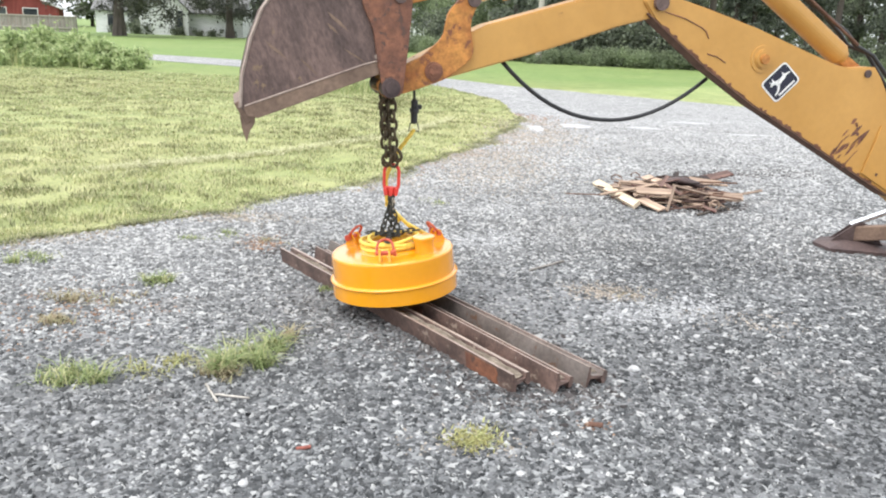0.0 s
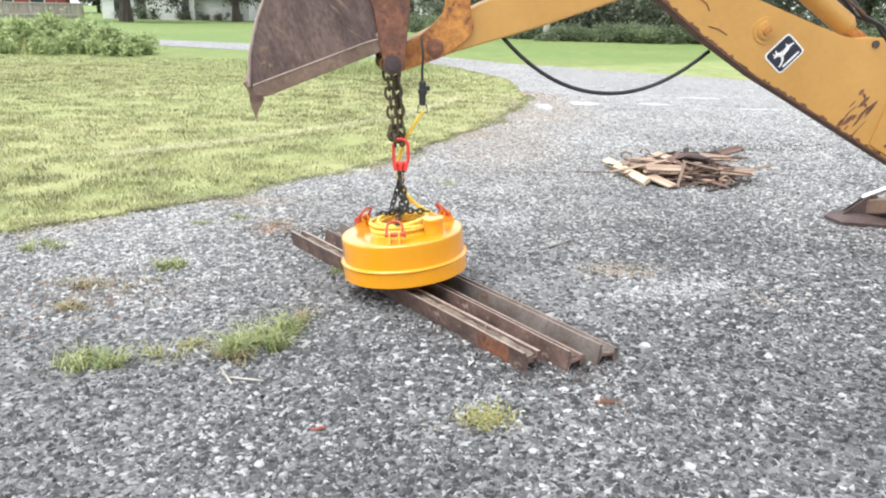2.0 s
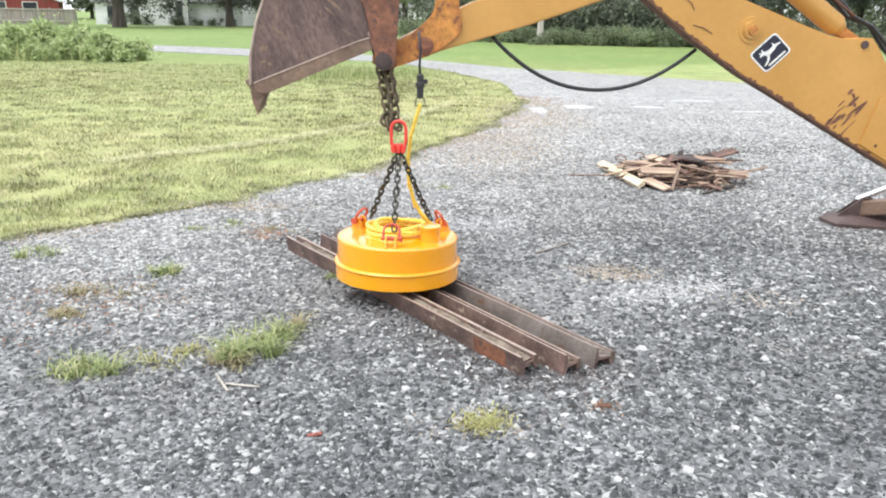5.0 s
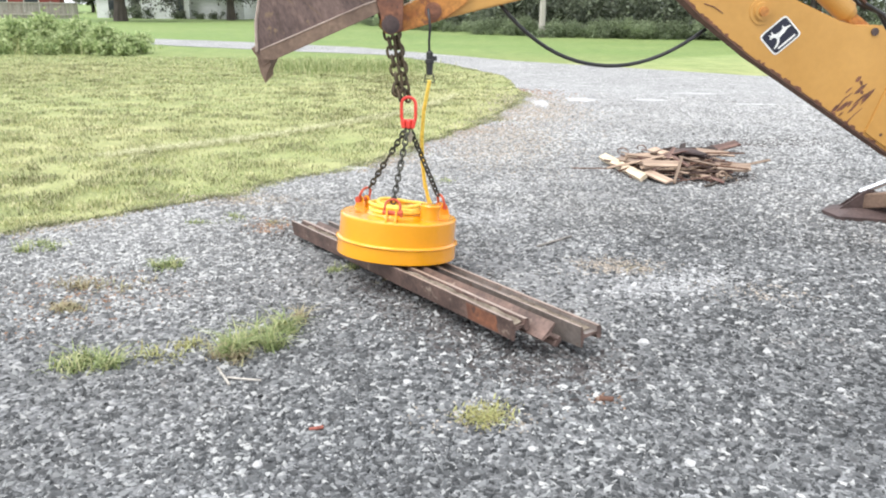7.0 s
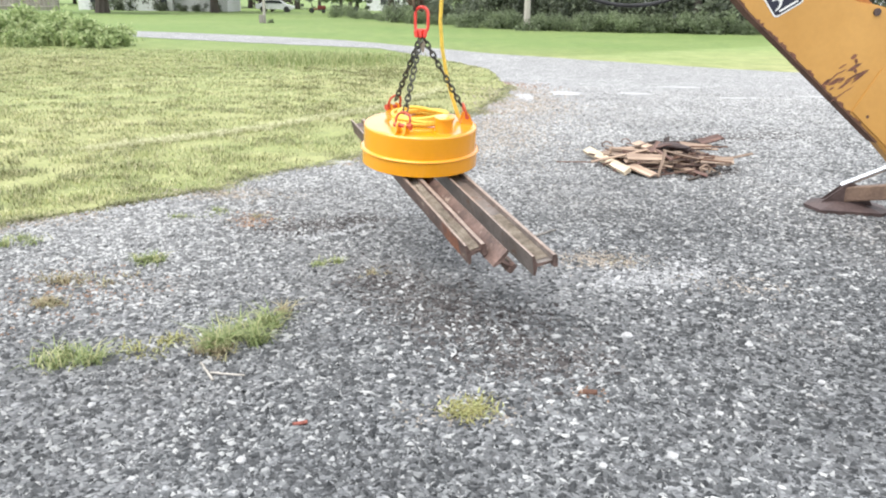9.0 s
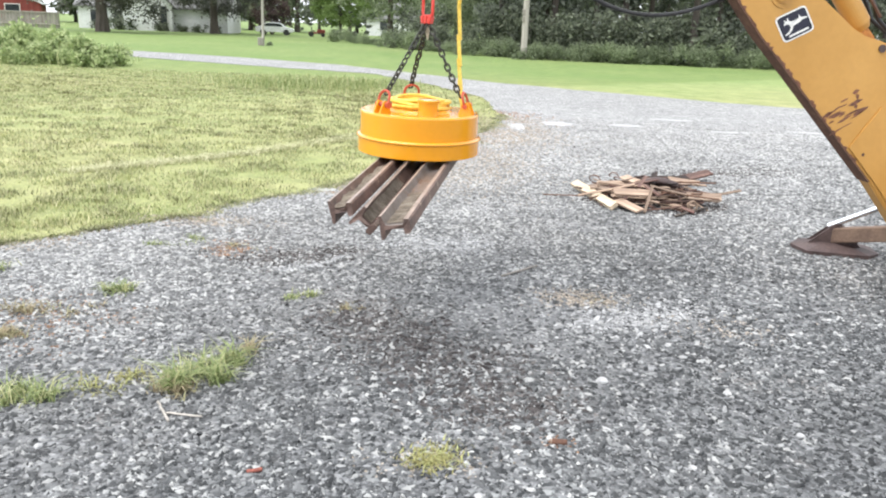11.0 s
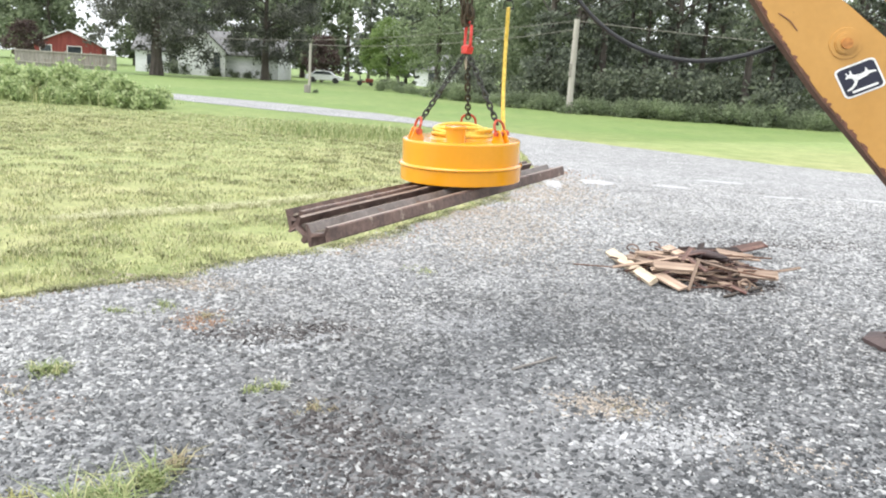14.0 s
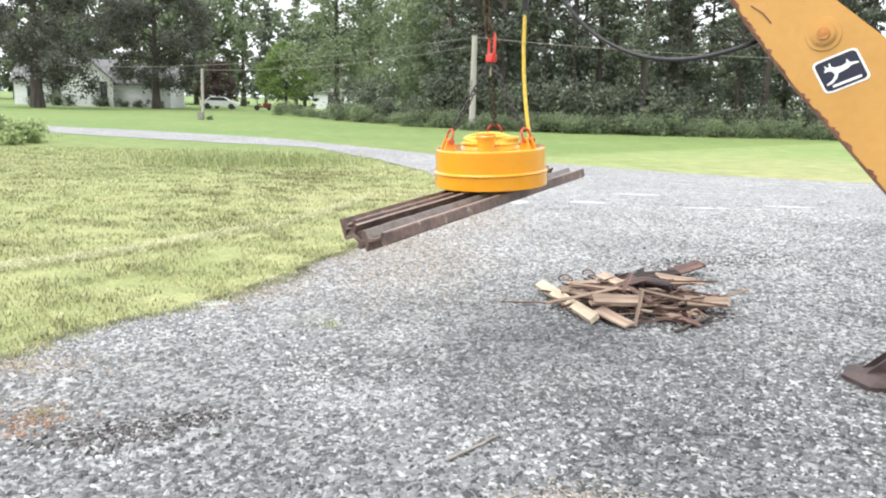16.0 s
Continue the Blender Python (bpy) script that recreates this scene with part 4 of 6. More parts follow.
def lifting_magnet():
    top = empty("lifting_magnet")
    tagged(top, "round glossy yellow lifting electromagnet clamped onto rusty rails", "magnet")
    bm = bmesh.new()
    lathe(bm, [(0.3, 0.012), (0.302, 0.0), (0.349, 0.0), (0.353, 0.004), (0.353, 0.085)], 96)
    part("pole_band", bm, YELLOW, top, smooth=False)
    bm = bmesh.new()
    lathe(bm, [(0.346, 0.082), (0.354, 0.083), (0.36, 0.087), (0.363, 0.092), (0.36, 0.097), (0.354, 0.101), (0.344, 0.103)], 96)
    part("rim_ring", bm, YELLOW, top, smooth=True)
    bm = bmesh.new()
    lathe(bm, [(0.343, 0.1), (0.343, 0.228), (0.341, 0.234), (0.336, 0.238), (0.326, 0.239), (0.318, 0.238)], 96)
    part("body", bm, YELLOW, top)
    bm = bmesh.new()
    lathe(bm, [(0.319, 0.2365), (0.318, 0.2385), (0.19, 0.2405), (0.186, 0.243), (0.182, 0.25), (0.174, 0.254), (0.05, 0.256)], 72)
    part("top_plate", bm, YELLOW, top)
    bm = bmesh.new()
    az = radians(LUG_AT + 60)
    m = pose(0.225 * math.cos(az), 0.225 * math.sin(az), 0)
    lathe(bm, [(0.054, 0.229), (0.054, 0.31), (0.06, 0.311), (0.061, 0.324), (0.057, 0.329), (0.01, 0.331)], 32, m)
    part("connection_box", bm, YELLOW, top)
    for k in range(5):
        bm = bmesh.new()
        r, z = (0.155, 0.17, 0.15, 0.163, 0.135)[k], (0.266, 0.268, 0.287, 0.29, 0.308)[k]
        tube(bm, [((r + 0.006 * math.sin(3 * a + k)) * math.cos(a) + 0.006 * k * (-1) ** k, (r + 0.006 * math.cos(2 * a + k)) * math.sin(a), z + 0.007 * math.sin(a * 2 + k * 1.7)) for a in [2 * math.pi * j / 40 for j in range(40)]], 0.0105, 8, closed=True)
        part("cable_coil", bm, CABLE_YELLOW, top, "coiled yellow cable" if k == 0 else "", smooth=True)
    for k in range(3):
        a = LUG_AT + 120 * k
        m = pose(0, 0, 0, 0, 0, a)
        for s in (-1, 1):
            bm = bmesh.new()
            plate(bm, [(0.235, 0.229), (0.318, 0.229), (0.318, 0.245), (0.296, 0.3), (0.285, 0.308), (0.268, 0.306), (0.258, 0.295)], s * 0.026 - 0.006, s * 0.026 + 0.006, 0.002)
            bmesh.ops.transform(bm, matrix=m, verts=bm.verts[:])
            lug = part("lug", bm, YELLOW, top)
        bm = bmesh.new()
        rod(bm, m @ Vector((0.278, -0.052, 0.287)), m @ Vector((0.278, 0.052, 0.287)), 0.0125, seg=14)
        rod(bm, m @ Vector((0.278, 0.046, 0.287)), m @ Vector((0.278, 0.06, 0.287)), 0.02, seg=6)
        part("shackle_pin", bm, RED_WORN, top, "chipped red pin")
        bm = bmesh.new()
        bow = [(-0.042, 0.0), (-0.044, 0.03)] + [(-0.043 * math.cos(u * math.pi / 8), 0.04 + 0.04 * math.sin(u * math.pi / 8)) for u in range(9)] + [(0.044, 0.03), (0.042, 0.0)]
        tube(bm, [m @ Vector((0.278 - 0.28 * h, s, 0.287 + 0.93 * h)) for s, h in bow], 0.0075, 8)
        shackles.append((part("shackle", bm, RED_WORN, top, "red bow shackle" if k == 0 else "", smooth=True), m @ Matrix.Translation((0.278, 0, 0.287))))
    return top


shackles = []
magnet = lifting_magnet()
magnet.scale = (1.018, 1.018, 1.0)
LEG = 0.47


def sling():
    top = empty("chain_sling")
    tagged(top, "three-leg chain sling with a red master link", "chain sling")
    bm = bmesh.new()
    tube(bm, [(x, y, z + 0.082) for x, y, z in stadium(0.155, 0.082, 8)], 0.0095, 10, closed=True)
    link = part("master_link", bm, RED, top, "bright red oblong master link", smooth=True)
    bm = bmesh.new()
    for s in (-1, 0, 1):
        box(bm, (0.022, 0.05, 0.045), pose(0.024 * s, 0, 0.004, 0, 14 * s, 20 * s), 0.006)
    box(bm, (0.075, 0.022, 0.022), pose(0, 0, 0.022), 0.005)
    part("leg_connector", bm, RED, link, "red leg connector")
    bm = bmesh.new()
    plate(bm, [(0.0, 0.0), (0.016, -0.03), (0.008, -0.075), (-0.002, -0.085), (-0.016, -0.04)], -0.001, 0.001)
    bmesh.ops.transform(bm, matrix=pose(0.012, -0.012, -0.025, 4, 0, 10), verts=bm.verts[:])
    part("tag", bm, BRASS, link, "pale metal load tag")
    legs = []
    for k in range(3):
        pair = []
        for h in range(2):
            bm = bmesh.new()
            chain(bm, LEG / 2, 0.047, 0.027, 0.0055)
            pair.append(part("chain_leg", bm, CHAIN, top))
        legs.append(pair)
    return top, link, legs


sling_top, master_link, sling_legs = sling()


def hoist_chain():
    top = empty("hoist_chain")
    tagged(top, "doubled rust-brown chain looped from a bucket pin", "chain")
    for k, (dx, dy, n) in enumerate(((-0.022, 0.01, 0.47), (0.02, -0.012, 0.465), (0.0, 0.03, 0.3))):
        bm = bmesh.new()
        chain(bm, n, 0.07, 0.046, 0.0085, (dx, dy, 0.02))
        bmesh.ops.rotate(bm, cent=(0, 0, 0), matrix=Matrix.Rotation(0.5 * k, 3, "Z"), verts=bm.verts[:])
        part("chain_strand", bm, CHAIN_RUST, top)
    bm = bmesh.new()
    c = Vector((0.0, 0, -0.4))
    tube(bm, [c + Matrix.Rotation(0.9, 3, "Y") @ Vector(p) for p in stadium(0.085, 0.055, 5)], 0.0095, 8, closed=True)
    tube(bm, [c + Vector((0.035, 0, 0.02)) + Matrix.Rotation(-0.5, 3, "Y") @ Vector(p) for p in stadium(0.08, 0.055, 5)], 0.0095, 8, closed=True)
    part("grab_link", bm, CHAIN_RUST, top)
    return top


hoist = hoist_chain()
CABLE = 1.06


def power_cable():
    top = empty("power_cable")
    tagged(top, "yellow power cable hanging from a black plug", "cable")
    bm = bmesh.new()
    tube(bm, [(0.0, 0, 0.0), (0.004, 0, 0.08), (-0.002, 0, 0.16), (0.01, 0, 0.26)], 0.007, 8)
    lead = part("lead", bm, BLACK, top, "black rubber lead", smooth=True)
    bm = bmesh.new()
    lathe(bm, [(0.012, -0.105), (0.018, -0.1), (0.02, -0.045), (0.026, -0.04), (0.026, -0.02), (0.019, -0.015), (0.019, 0.02), (0.012, 0.03)], 20)
    box(bm, (0.03, 0.016, 0.026), pose(-0.026, 0, -0.012), 0.004)
    part("plug", bm, BLACK, lead, "black plug")
    bm = bmesh.new()
    tube(bm, [(-0.02, 0, -0.1), (-0.03, 0, -0.145), (0.03, 0, -0.145), (0.02, 0, -0.1)], 0.004, 6)
    part("strain_clip", bm, BLACK, lead)
    pieces = []
    for k in range(6):
        bm = bmesh.new()
        lathe(bm, [(0.006, -CABLE / 6 - 0.006), (0.0112, -CABLE / 6 - 0.002), (0.0115, -CABLE / 6 + 0.01), (0.0115, -0.01), (0.0112, 0.002), (0.006, 0.006)], 10)
        pieces.append(part("cable_run", bm, CABLE_YELLOW, top))
    return top, lead, pieces


cable_top, cable_lead, cable_runs = power_cable()


# ---- backhoe ----
FOOT = Vector((3.0, 4.98, 0.55))
STICK_JOINT, STICK_LEN = (2.476, -0.151), 1.62
backhoe = tagged(empty("backhoe", pose(3.0, 4.98, 0)), "weathered yellow backhoe with a worn brown bucket", "backhoe")


def make_boom():
    w0, w1 = -0.11, 0.0
    outline = [(2.56, -0.2), (2.44, -0.24), (2.0, -0.256), (1.6, -0.24), (1.262, -0.202), (0.372, -0.108), (-0.12, -0.09), (-0.14, 0.1), (0.2, 0.14), (0.7, 0.3), (0.96, 0.405), (1.04, 0.425), (1.1, 0.385), (1.19, 0.315), (1.283, 0.272), (1.5, 0.212), (1.876, 0.112), (2.2, 0.008), (2.4, -0.062), (2.54, -0.1)]
    bm = bmesh.new()
    plate(bm, outline, w0, w1, 0.008)
    ob = part("boom", bm, MACHINE, backhoe)
    bm = bmesh.new()
    low = [(2.5, -0.243), (2.0, -0.261), (1.6, -0.2455), (1.262, -0.2075), (0.372, -0.1135), (0.372, -0.103), (1.262, -0.197), (1.6, -0.235), (2.0, -0.251), (2.5, -0.234)]
    plate(bm, low, w0 - 0.004, w1 + 0.004)
    part("wear_strip", bm, IRON, ob, "dark brown worn edge strip")
    bm = bmesh.new()
    for r, d in ((0.082, 0.006), (0.058, 0.014), (0.05, 0.02)):
        rod(bm, (1.73, -0.01, 0), (1.73, d, 0), r, r * 0.96, 28)
    part("pivot_boss", bm, MACHINE, ob)
    bm = bmesh.new()
    rod(bm, (1.73, 0, 0), (1.73, 0.034, 0), 0.03, 0.028, 20)
    part("pivot_bolt", bm, RUSTY, ob, "rust-orange bolt head")
    bm = bmesh.new()
    rod(bm, (1.062, -0.26, 0.362), (1.062, 0.01, 0.362), 0.024, seg=20)
    part("cylinder_pin", bm, BUCKET, ob, "dark greasy pin")
    bm = bmesh.new()
    rod(bm, (2.476, -0.27, -0.151), (2.476, 0.03, -0.151), 0.042, seg=20)
    part("joint_pin", bm, BUCKET, ob)
    # sticker: white rounded square, dark field, a leaping pale shape and a bar
    ax, az = Vector((-0.046, 0, 0.207)).normalized(), Vector((-0.168, 0, -0.02)).normalized()
    cen = Vector((1.5375, 0, -0.03))

    def stuck(points, y, name, material, parent, label=""):
        b = bmesh.new()
        vs = [b.verts.new(cen + ax * u - az * v + Vector((0, y, 0))) for u, v in points]
        vt = [b.verts.new(v.co + Vector((0, 0.0012, 0))) for v in vs]
        fs = [b.faces.new(vt)]
        for k in range(len(vs)):
            fs.append(b.faces.new((vs[k], vs[(k + 1) % len(vs)], vt[(k + 1) % len(vs)], vt[k])))
        bmesh.ops.recalc_face_normals(b, faces=fs)
        return part(name, b, material, parent, label)

    sq = [(-0.104, -0.083), (0.104, -0.083), (0.104, 0.083), (-0.104, 0.083)]
    stuck(rounded(sq, 5, 0.16), 0.001, "sticker_border", WHITE, ob, "white sticker border")
    stuck(rounded([(u * 0.9, v * 0.88) for u, v in sq], 5, 0.14), 0.0025, "sticker_field", NAVY, ob, "dark blue sticker field")
    leap = [(-0.078, -0.036), (-0.05, -0.026), (-0.03, -0.008), (-0.034, 0.012), (-0.05, 0.02), (-0.062, 0.018), (-0.066, 0.026), (-0.054, 0.034), (-0.056, 0.046), (-0.05, 0.05), (-0.046, 0.036), (-0.036, 0.04), (-0.034, 0.054), (-0.026, 0.052), (-0.028, 0.036), (-0.016, 0.026), (0.014, 0.022), (0.036, 0.026), (0.044, 0.046), (0.052, 0.024), (0.084, 0.014), (0.086, 0.006), (0.05, 0.008), (0.034, 0.0), (0.012, -0.002), (-0.012, -0.006), (-0.03, -0.028), (-0.056, -0.042), (-0.08, -0.044)]
    stuck(leap, 0.004, "sticker_shape", WHITE, ob, "white leaping shape")
    stuck([(-0.06, -0.062), (0.07, -0.062), (0.07, -0.05), (-0.06, -0.05)], 0.004, "sticker_bar", WHITE, ob)
    # rust scars
    r = random.Random(5)
    for k in range(22):
        b = bmesh.new()
        x, z = 0.86 + r.uniform(-0.08, 0.08), 0.0 + r.uniform(-0.13, 0.13)
        L, h, a = r.uniform(0.02, 0.13), r.uniform(0.004, 0.017), radians(100 + r.uniform(-6, 6))
        pts = [(x + u * L * math.cos(a) - v * h * math.sin(a), z + u * L * math.sin(a) + v * h * math.cos(a)) for u, v in ((-0.5, 0), (-0.2, 0.9), (0.2, 0.6), (0.5, 0.1), (0.15, -0.8), (-0.25, -0.5))]
        plate(b, pts, 0.0005, 0.002)
        part("paint_scar", b, EAR, ob, "rusty scraped scar" if k == 0 else "")
    for x0, z0, x1, z1 in ((2.42, -0.17, 2.18, -0.1), (2.18, -0.1, 2.1, -0.12), (2.05, -0.19, 1.92, -0.16)):
        b = bmesh.new()
        tube(b, [(x0, 0.001, z0), ((x0 + x1) / 2, 0.003, (z0 + z1) / 2 + 0.01), (x1, 0.001, z1)], 0.0035, 6)
        part("weld_seam", b, EAR, ob)
    # raised reinforcing plate towards the foot, with a small bolt hole
    b = bmesh.new()
    plate(b, [(0.75, 0.19), (0.7, 0.02), (0.66, -0.115), (0.3, -0.08), (-0.1, -0.07), (-0.12, 0.08), (0.2, 0.12), (0.58, 0.21)], 0.0005, 0.011, 0.003)
    foot_plate = part("foot_plate", b, MACHINE, ob)
    b = bmesh.new()
    rod(b, (0.56, 0.006, -0.06), (0.56, 0.0125, -0.06), 0.011, seg=12)
    part("bolt_hole", b, IRON, foot_plate)
    # chipped paint along the lower edge
    for k in range(34):
        b = bmesh.new()
        x = r.uniform(0.5, 2.4)
        z = float(np.interp(x, (0.372, 1.262, 1.6, 2.0, 2.44), (-0.108, -0.202, -0.24, -0.256, -0.24)))
        L, h = r.uniform(0.015, 0.07), r.uniform(0.004, 0.018)
        plate(b, [(x - L / 2, z + 0.008), (x - L / 6, z + 0.008 + h), (x + L / 5, z + 0.008 + 0.6 * h), (x + L / 2, z + 0.008), (x, z + 0.004)], 0.0005, 0.002)
        part("paint_chip", b, EAR, ob)
    # ram along the top
    bm = bmesh.new()
    rod(bm, (1.24, -0.12, 0.376), (2.15, -0.12, 0.37), 0.07, seg=28)
    rod(bm, (1.2, -0.12, 0.376), (1.25, -0.12, 0.376), 0.05, 0.07, 28)
    ram = part("stick_ram", bm, MACHINE, ob)
    bm = bmesh.new()
    box(bm, (0.2, 0.07, 0.07), pose(1.13, -0.12, 0.37, 0, 4, 0), 0.015)
    part("ram_eye", bm, RUSTY, ob)
    bm = bmesh.new()
    rod(bm, (2.15, -0.12, 0.37), (2.62, -0.12, 0.3), 0.032, seg=18)
    part("ram_rod", bm, CHROME, ob)
    for k, dy in enumerate((-0.08, -0.15)):
        bm = bmesh.new()
        tube(bm, [(0.4, dy, 0.3), (0.8, dy, 0.46), (1.05, dy, 0.5 + 0.02 * k), (1.2, dy, 0.47), (1.3, dy, 0.49), (1.5, dy, 0.475 + 0.03 * k), (1.9, dy, 0.47), (2.3, dy, 0.46), (2.6, dy, 0.3)], 0.014, 8)
        part("hose", bm, BLACK, ob, "black hydraulic hose" if k == 0 else "", smooth=True)
    bm = bmesh.new()
    tube(bm, [(1.22, -0.03, 0.46), (1.7, -0.03, 0.455), (2.1, -0.03, 0.45)], 0.009, 6)
    part("oil_pipe", bm, IRON, ob)
    return ob


def make_stick():
    outline = [(-0.3, 0.2), (-0.24, 0.27), (-0.14, 0.2), (0.0, 0.13), (0.42, 0.142), (1.0, 0.157), (1.2, 0.13), (1.5, 0.082), (1.63, 0.06), (1.68, 0.0), (1.63, -0.06), (1.265, -0.052), (0.7, -0.066), (0.25, -0.06), (0.0, -0.075), (-0.12, -0.05)]
    bm = bmesh.new()
    plate(bm, outline, -0.2, -0.02, 0.008)
    ob = part("stick", bm, MACHINE, backhoe)
    bm = bmesh.new()
    plate(bm, rounded([(1.68, 0.05), (1.66, -0.055), (1.5, -0.058), (1.3, -0.052), (1.12, 0.02), (1.1, 0.2), (0.97, 0.34), (1.06, 0.36), (1.2, 0.28), (1.26, 0.16), (1.42, 0.09)], 4, 0.3), -0.022, 0.012, 0.004)
    part("lever_plate", bm, RUSTY, ob, "rusted orange curved lever plate")
    bm = bmesh.new()
    for r, d in ((0.05, 0.02), (0.036, 0.028), (0.02, 0.036)):
        rod(bm, (1.36, -0.22, 0.008), (1.36, d, 0.008), r, seg=22)
    part("lever_pin", bm, EAR, ob, "dark rusty pin boss")
    bm = bmesh.new()
    rod(bm, (1.05, -0.22, 0.3), (1.05, 0.03, 0.3), 0.036, seg=18)
    part("link_pin", bm, BUCKET, ob)
    bm = bmesh.new()
    rod(bm, (0.1, -0.11, 0.26), (0.85, -0.11, 0.3), 0.055, seg=22)
    part("bucket_ram", bm, MACHINE, ob)
    bm = bmesh.new()
    rod(bm, (0.85, -0.11, 0.3), (1.05, -0.11, 0.3), 0.026, seg=16)
    part("ram_rod", bm, CHROME, ob)
    return ob


def make_bucket():
    ob_outline = [(-0.05, 0.09), (0.68, 0.055), (0.735, 0.075), (0.758, 0.125), (0.70, 0.27), (0.60, 0.43), (0.50, 0.55), (0.374, 0.64), (0.2, 0.7), (0.0, 0.69), (-0.12, 0.61), (-0.15, 0.48), (-0.11, 0.3), (-0.06, 0.16)]
    y0, y1 = -0.5, 0.06
    bm = bmesh.new()
    plate(bm, ob_outline, y1 - 0.014, y1, 0.003)
    ob = part("bucket", bm, BUCKET, backhoe)
    bm = bmesh.new()
    plate(bm, ob_outline, y0, y0 + 0.014, 0.003)
    part("side_plate", bm, BUCKET, ob)
    bm = bmesh.new()
    back = ob_outline[3:]
    prev = None
    for x, z in back:
        row = [bm.verts.new((x, y0 + 0.002, z)), bm.verts.new((x, y1 - 0.002, z))]
        if prev:
            bm.faces.new((prev[0], prev[1], row[1], row[0]))
        prev = row
    bmesh.ops.solidify(bm, geom=bm.faces[:], thickness=0.016)
    part("back_plate", bm, BUCKET, ob)
    # the rim's edge highlight is put in as a paler bead
    bm = bmesh.new()
    tube(bm, [(x, y1, z) for x, z in ob_outline[3:10]], 0.009, 8)
    tube(bm, [(-0.02, y1 + 0.012, 0.147), (0.1, y1 + 0.012, 0.152), (0.735, y1 + 0.012, 0.127)], 0.005, 6)
    part("rim_bead", bm, HIGHLIGHT, ob, "pale steel rim with its edge highlight")
    bm = bmesh.new()
    plate(bm, [(-0.02, 0.145), (0.1, 0.15), (0.74, 0.125), (0.745, 0.075), (0.69, 0.05), (-0.03, 0.085)], y1 + 0.0, y1 + 0.012, 0.003)
    part("side_cutter", bm, EDGE, ob, "scuffed lighter side strip")
    bm = bmesh.new()
    box(bm, (0.05, y1 - y0 - 0.01, 0.12), pose(0.745, (y0 + y1) / 2, 0.1, 0, 12, 0), 0.006)
    part("lip", bm, EDGE, ob, "worn steel cutting lip")
    for k in range(5):
        bm = bmesh.new()
        y = y1 - 0.04 - k * (y1 - y0 - 0.08) / 4
        plate(bm, [(0.7, 0.07), (0.775, 0.085), (0.785, 0.02), (0.786, -0.055), (0.76, -0.01), (0.715, 0.03)], y - 0.03, y + 0.03, 0.004)
        part("tooth", bm, EDGE, ob, "worn steel tooth" if k == 0 else "")
    for k, y in enumerate((0.075, -0.26)):
        bm = bmesh.new()
        plate(bm, rounded([(-0.05, -0.055), (0.045, -0.05), (0.03, 0.13), (0.0, 0.3), (0.02, 0.46), (-0.06, 0.56), (-0.2, 0.54), (-0.25, 0.42), (-0.17, 0.22), (-0.1, 0.06)], 3, 0.3), y - 0.012, y + 0.012, 0.003)
        part("ear", bm, EAR, ob, "rust-orange bucket ear" if k == 0 else "")
    bm = bmesh.new()
    for r, d in ((0.05, 0.1), (0.03, 0.11)):
        rod(bm, (0, -0.29, 0), (0, d, 0), r, seg=20)
    part("bucket_pin", bm, PAD, ob, "dark greasy bucket pin")
    bm = bmesh.new()
    rod(bm, (-0.18, -0.29, 0.42), (-0.18, 0.1, 0.42), 0.032, seg=18)
    part("ear_pin", bm, BUCKET, ob)
    bm = bmesh.new()
    plate(bm, rounded([(-0.17, 0.37), (-0.17, 0.46), (-0.62, 0.44), (-0.62, 0.36)], 3, 0.3), -0.016, 0.018, 0.004)
    part("link_bar", bm, RUSTY, ob, "rusted orange link bar")
    r = random.Random(3)
    for k in range(5):
        bm = bmesh.new()
        x, z, L, a = r.uniform(0.1, 0.5), r.uniform(0.2, 0.5), r.uniform(0.04, 0.16), radians(r.uniform(40, 75))
        w = r.uniform(0.004, 0.011)
        plate(bm, [(x + u * L * math.cos(a) - v * w * math.sin(a), z + u * L * math.sin(a) + v * w * math.cos(a)) for u, v in ((-0.5, 0), (-0.1, 1), (0.3, 0.6), (0.5, 0), (0.2, -0.9), (-0.2, -0.6))], y1 + 0.0003, y1 + 0.0014)
        part("scratch", bm, EDGE, ob, "tan scraped streak" if k == 0 else "")
    bm = bmesh.new()
    rod(bm, (0.02, y1 + 0.01, 0.17), (0.02, y1 + 0.02, 0.17), 0.014, seg=8)
    part("rivet", bm, HIGHLIGHT, ob)
    return ob


boom, stick_arm, bucket = make_boom(), make_stick(), make_bucket()


def make_arm_hose():
    bm = bmesh.new()
    tube(bm, [(1.3 * u / 20, 0.0, -0.287 * (1 - abs(2 * u / 20 - 1) ** 2.1)) for u in range(21)], 0.012, 10)
    return part("arm_cable", bm, BLACK, backhoe, "drooping black cable", smooth=True)


arm_cable = make_arm_hose()


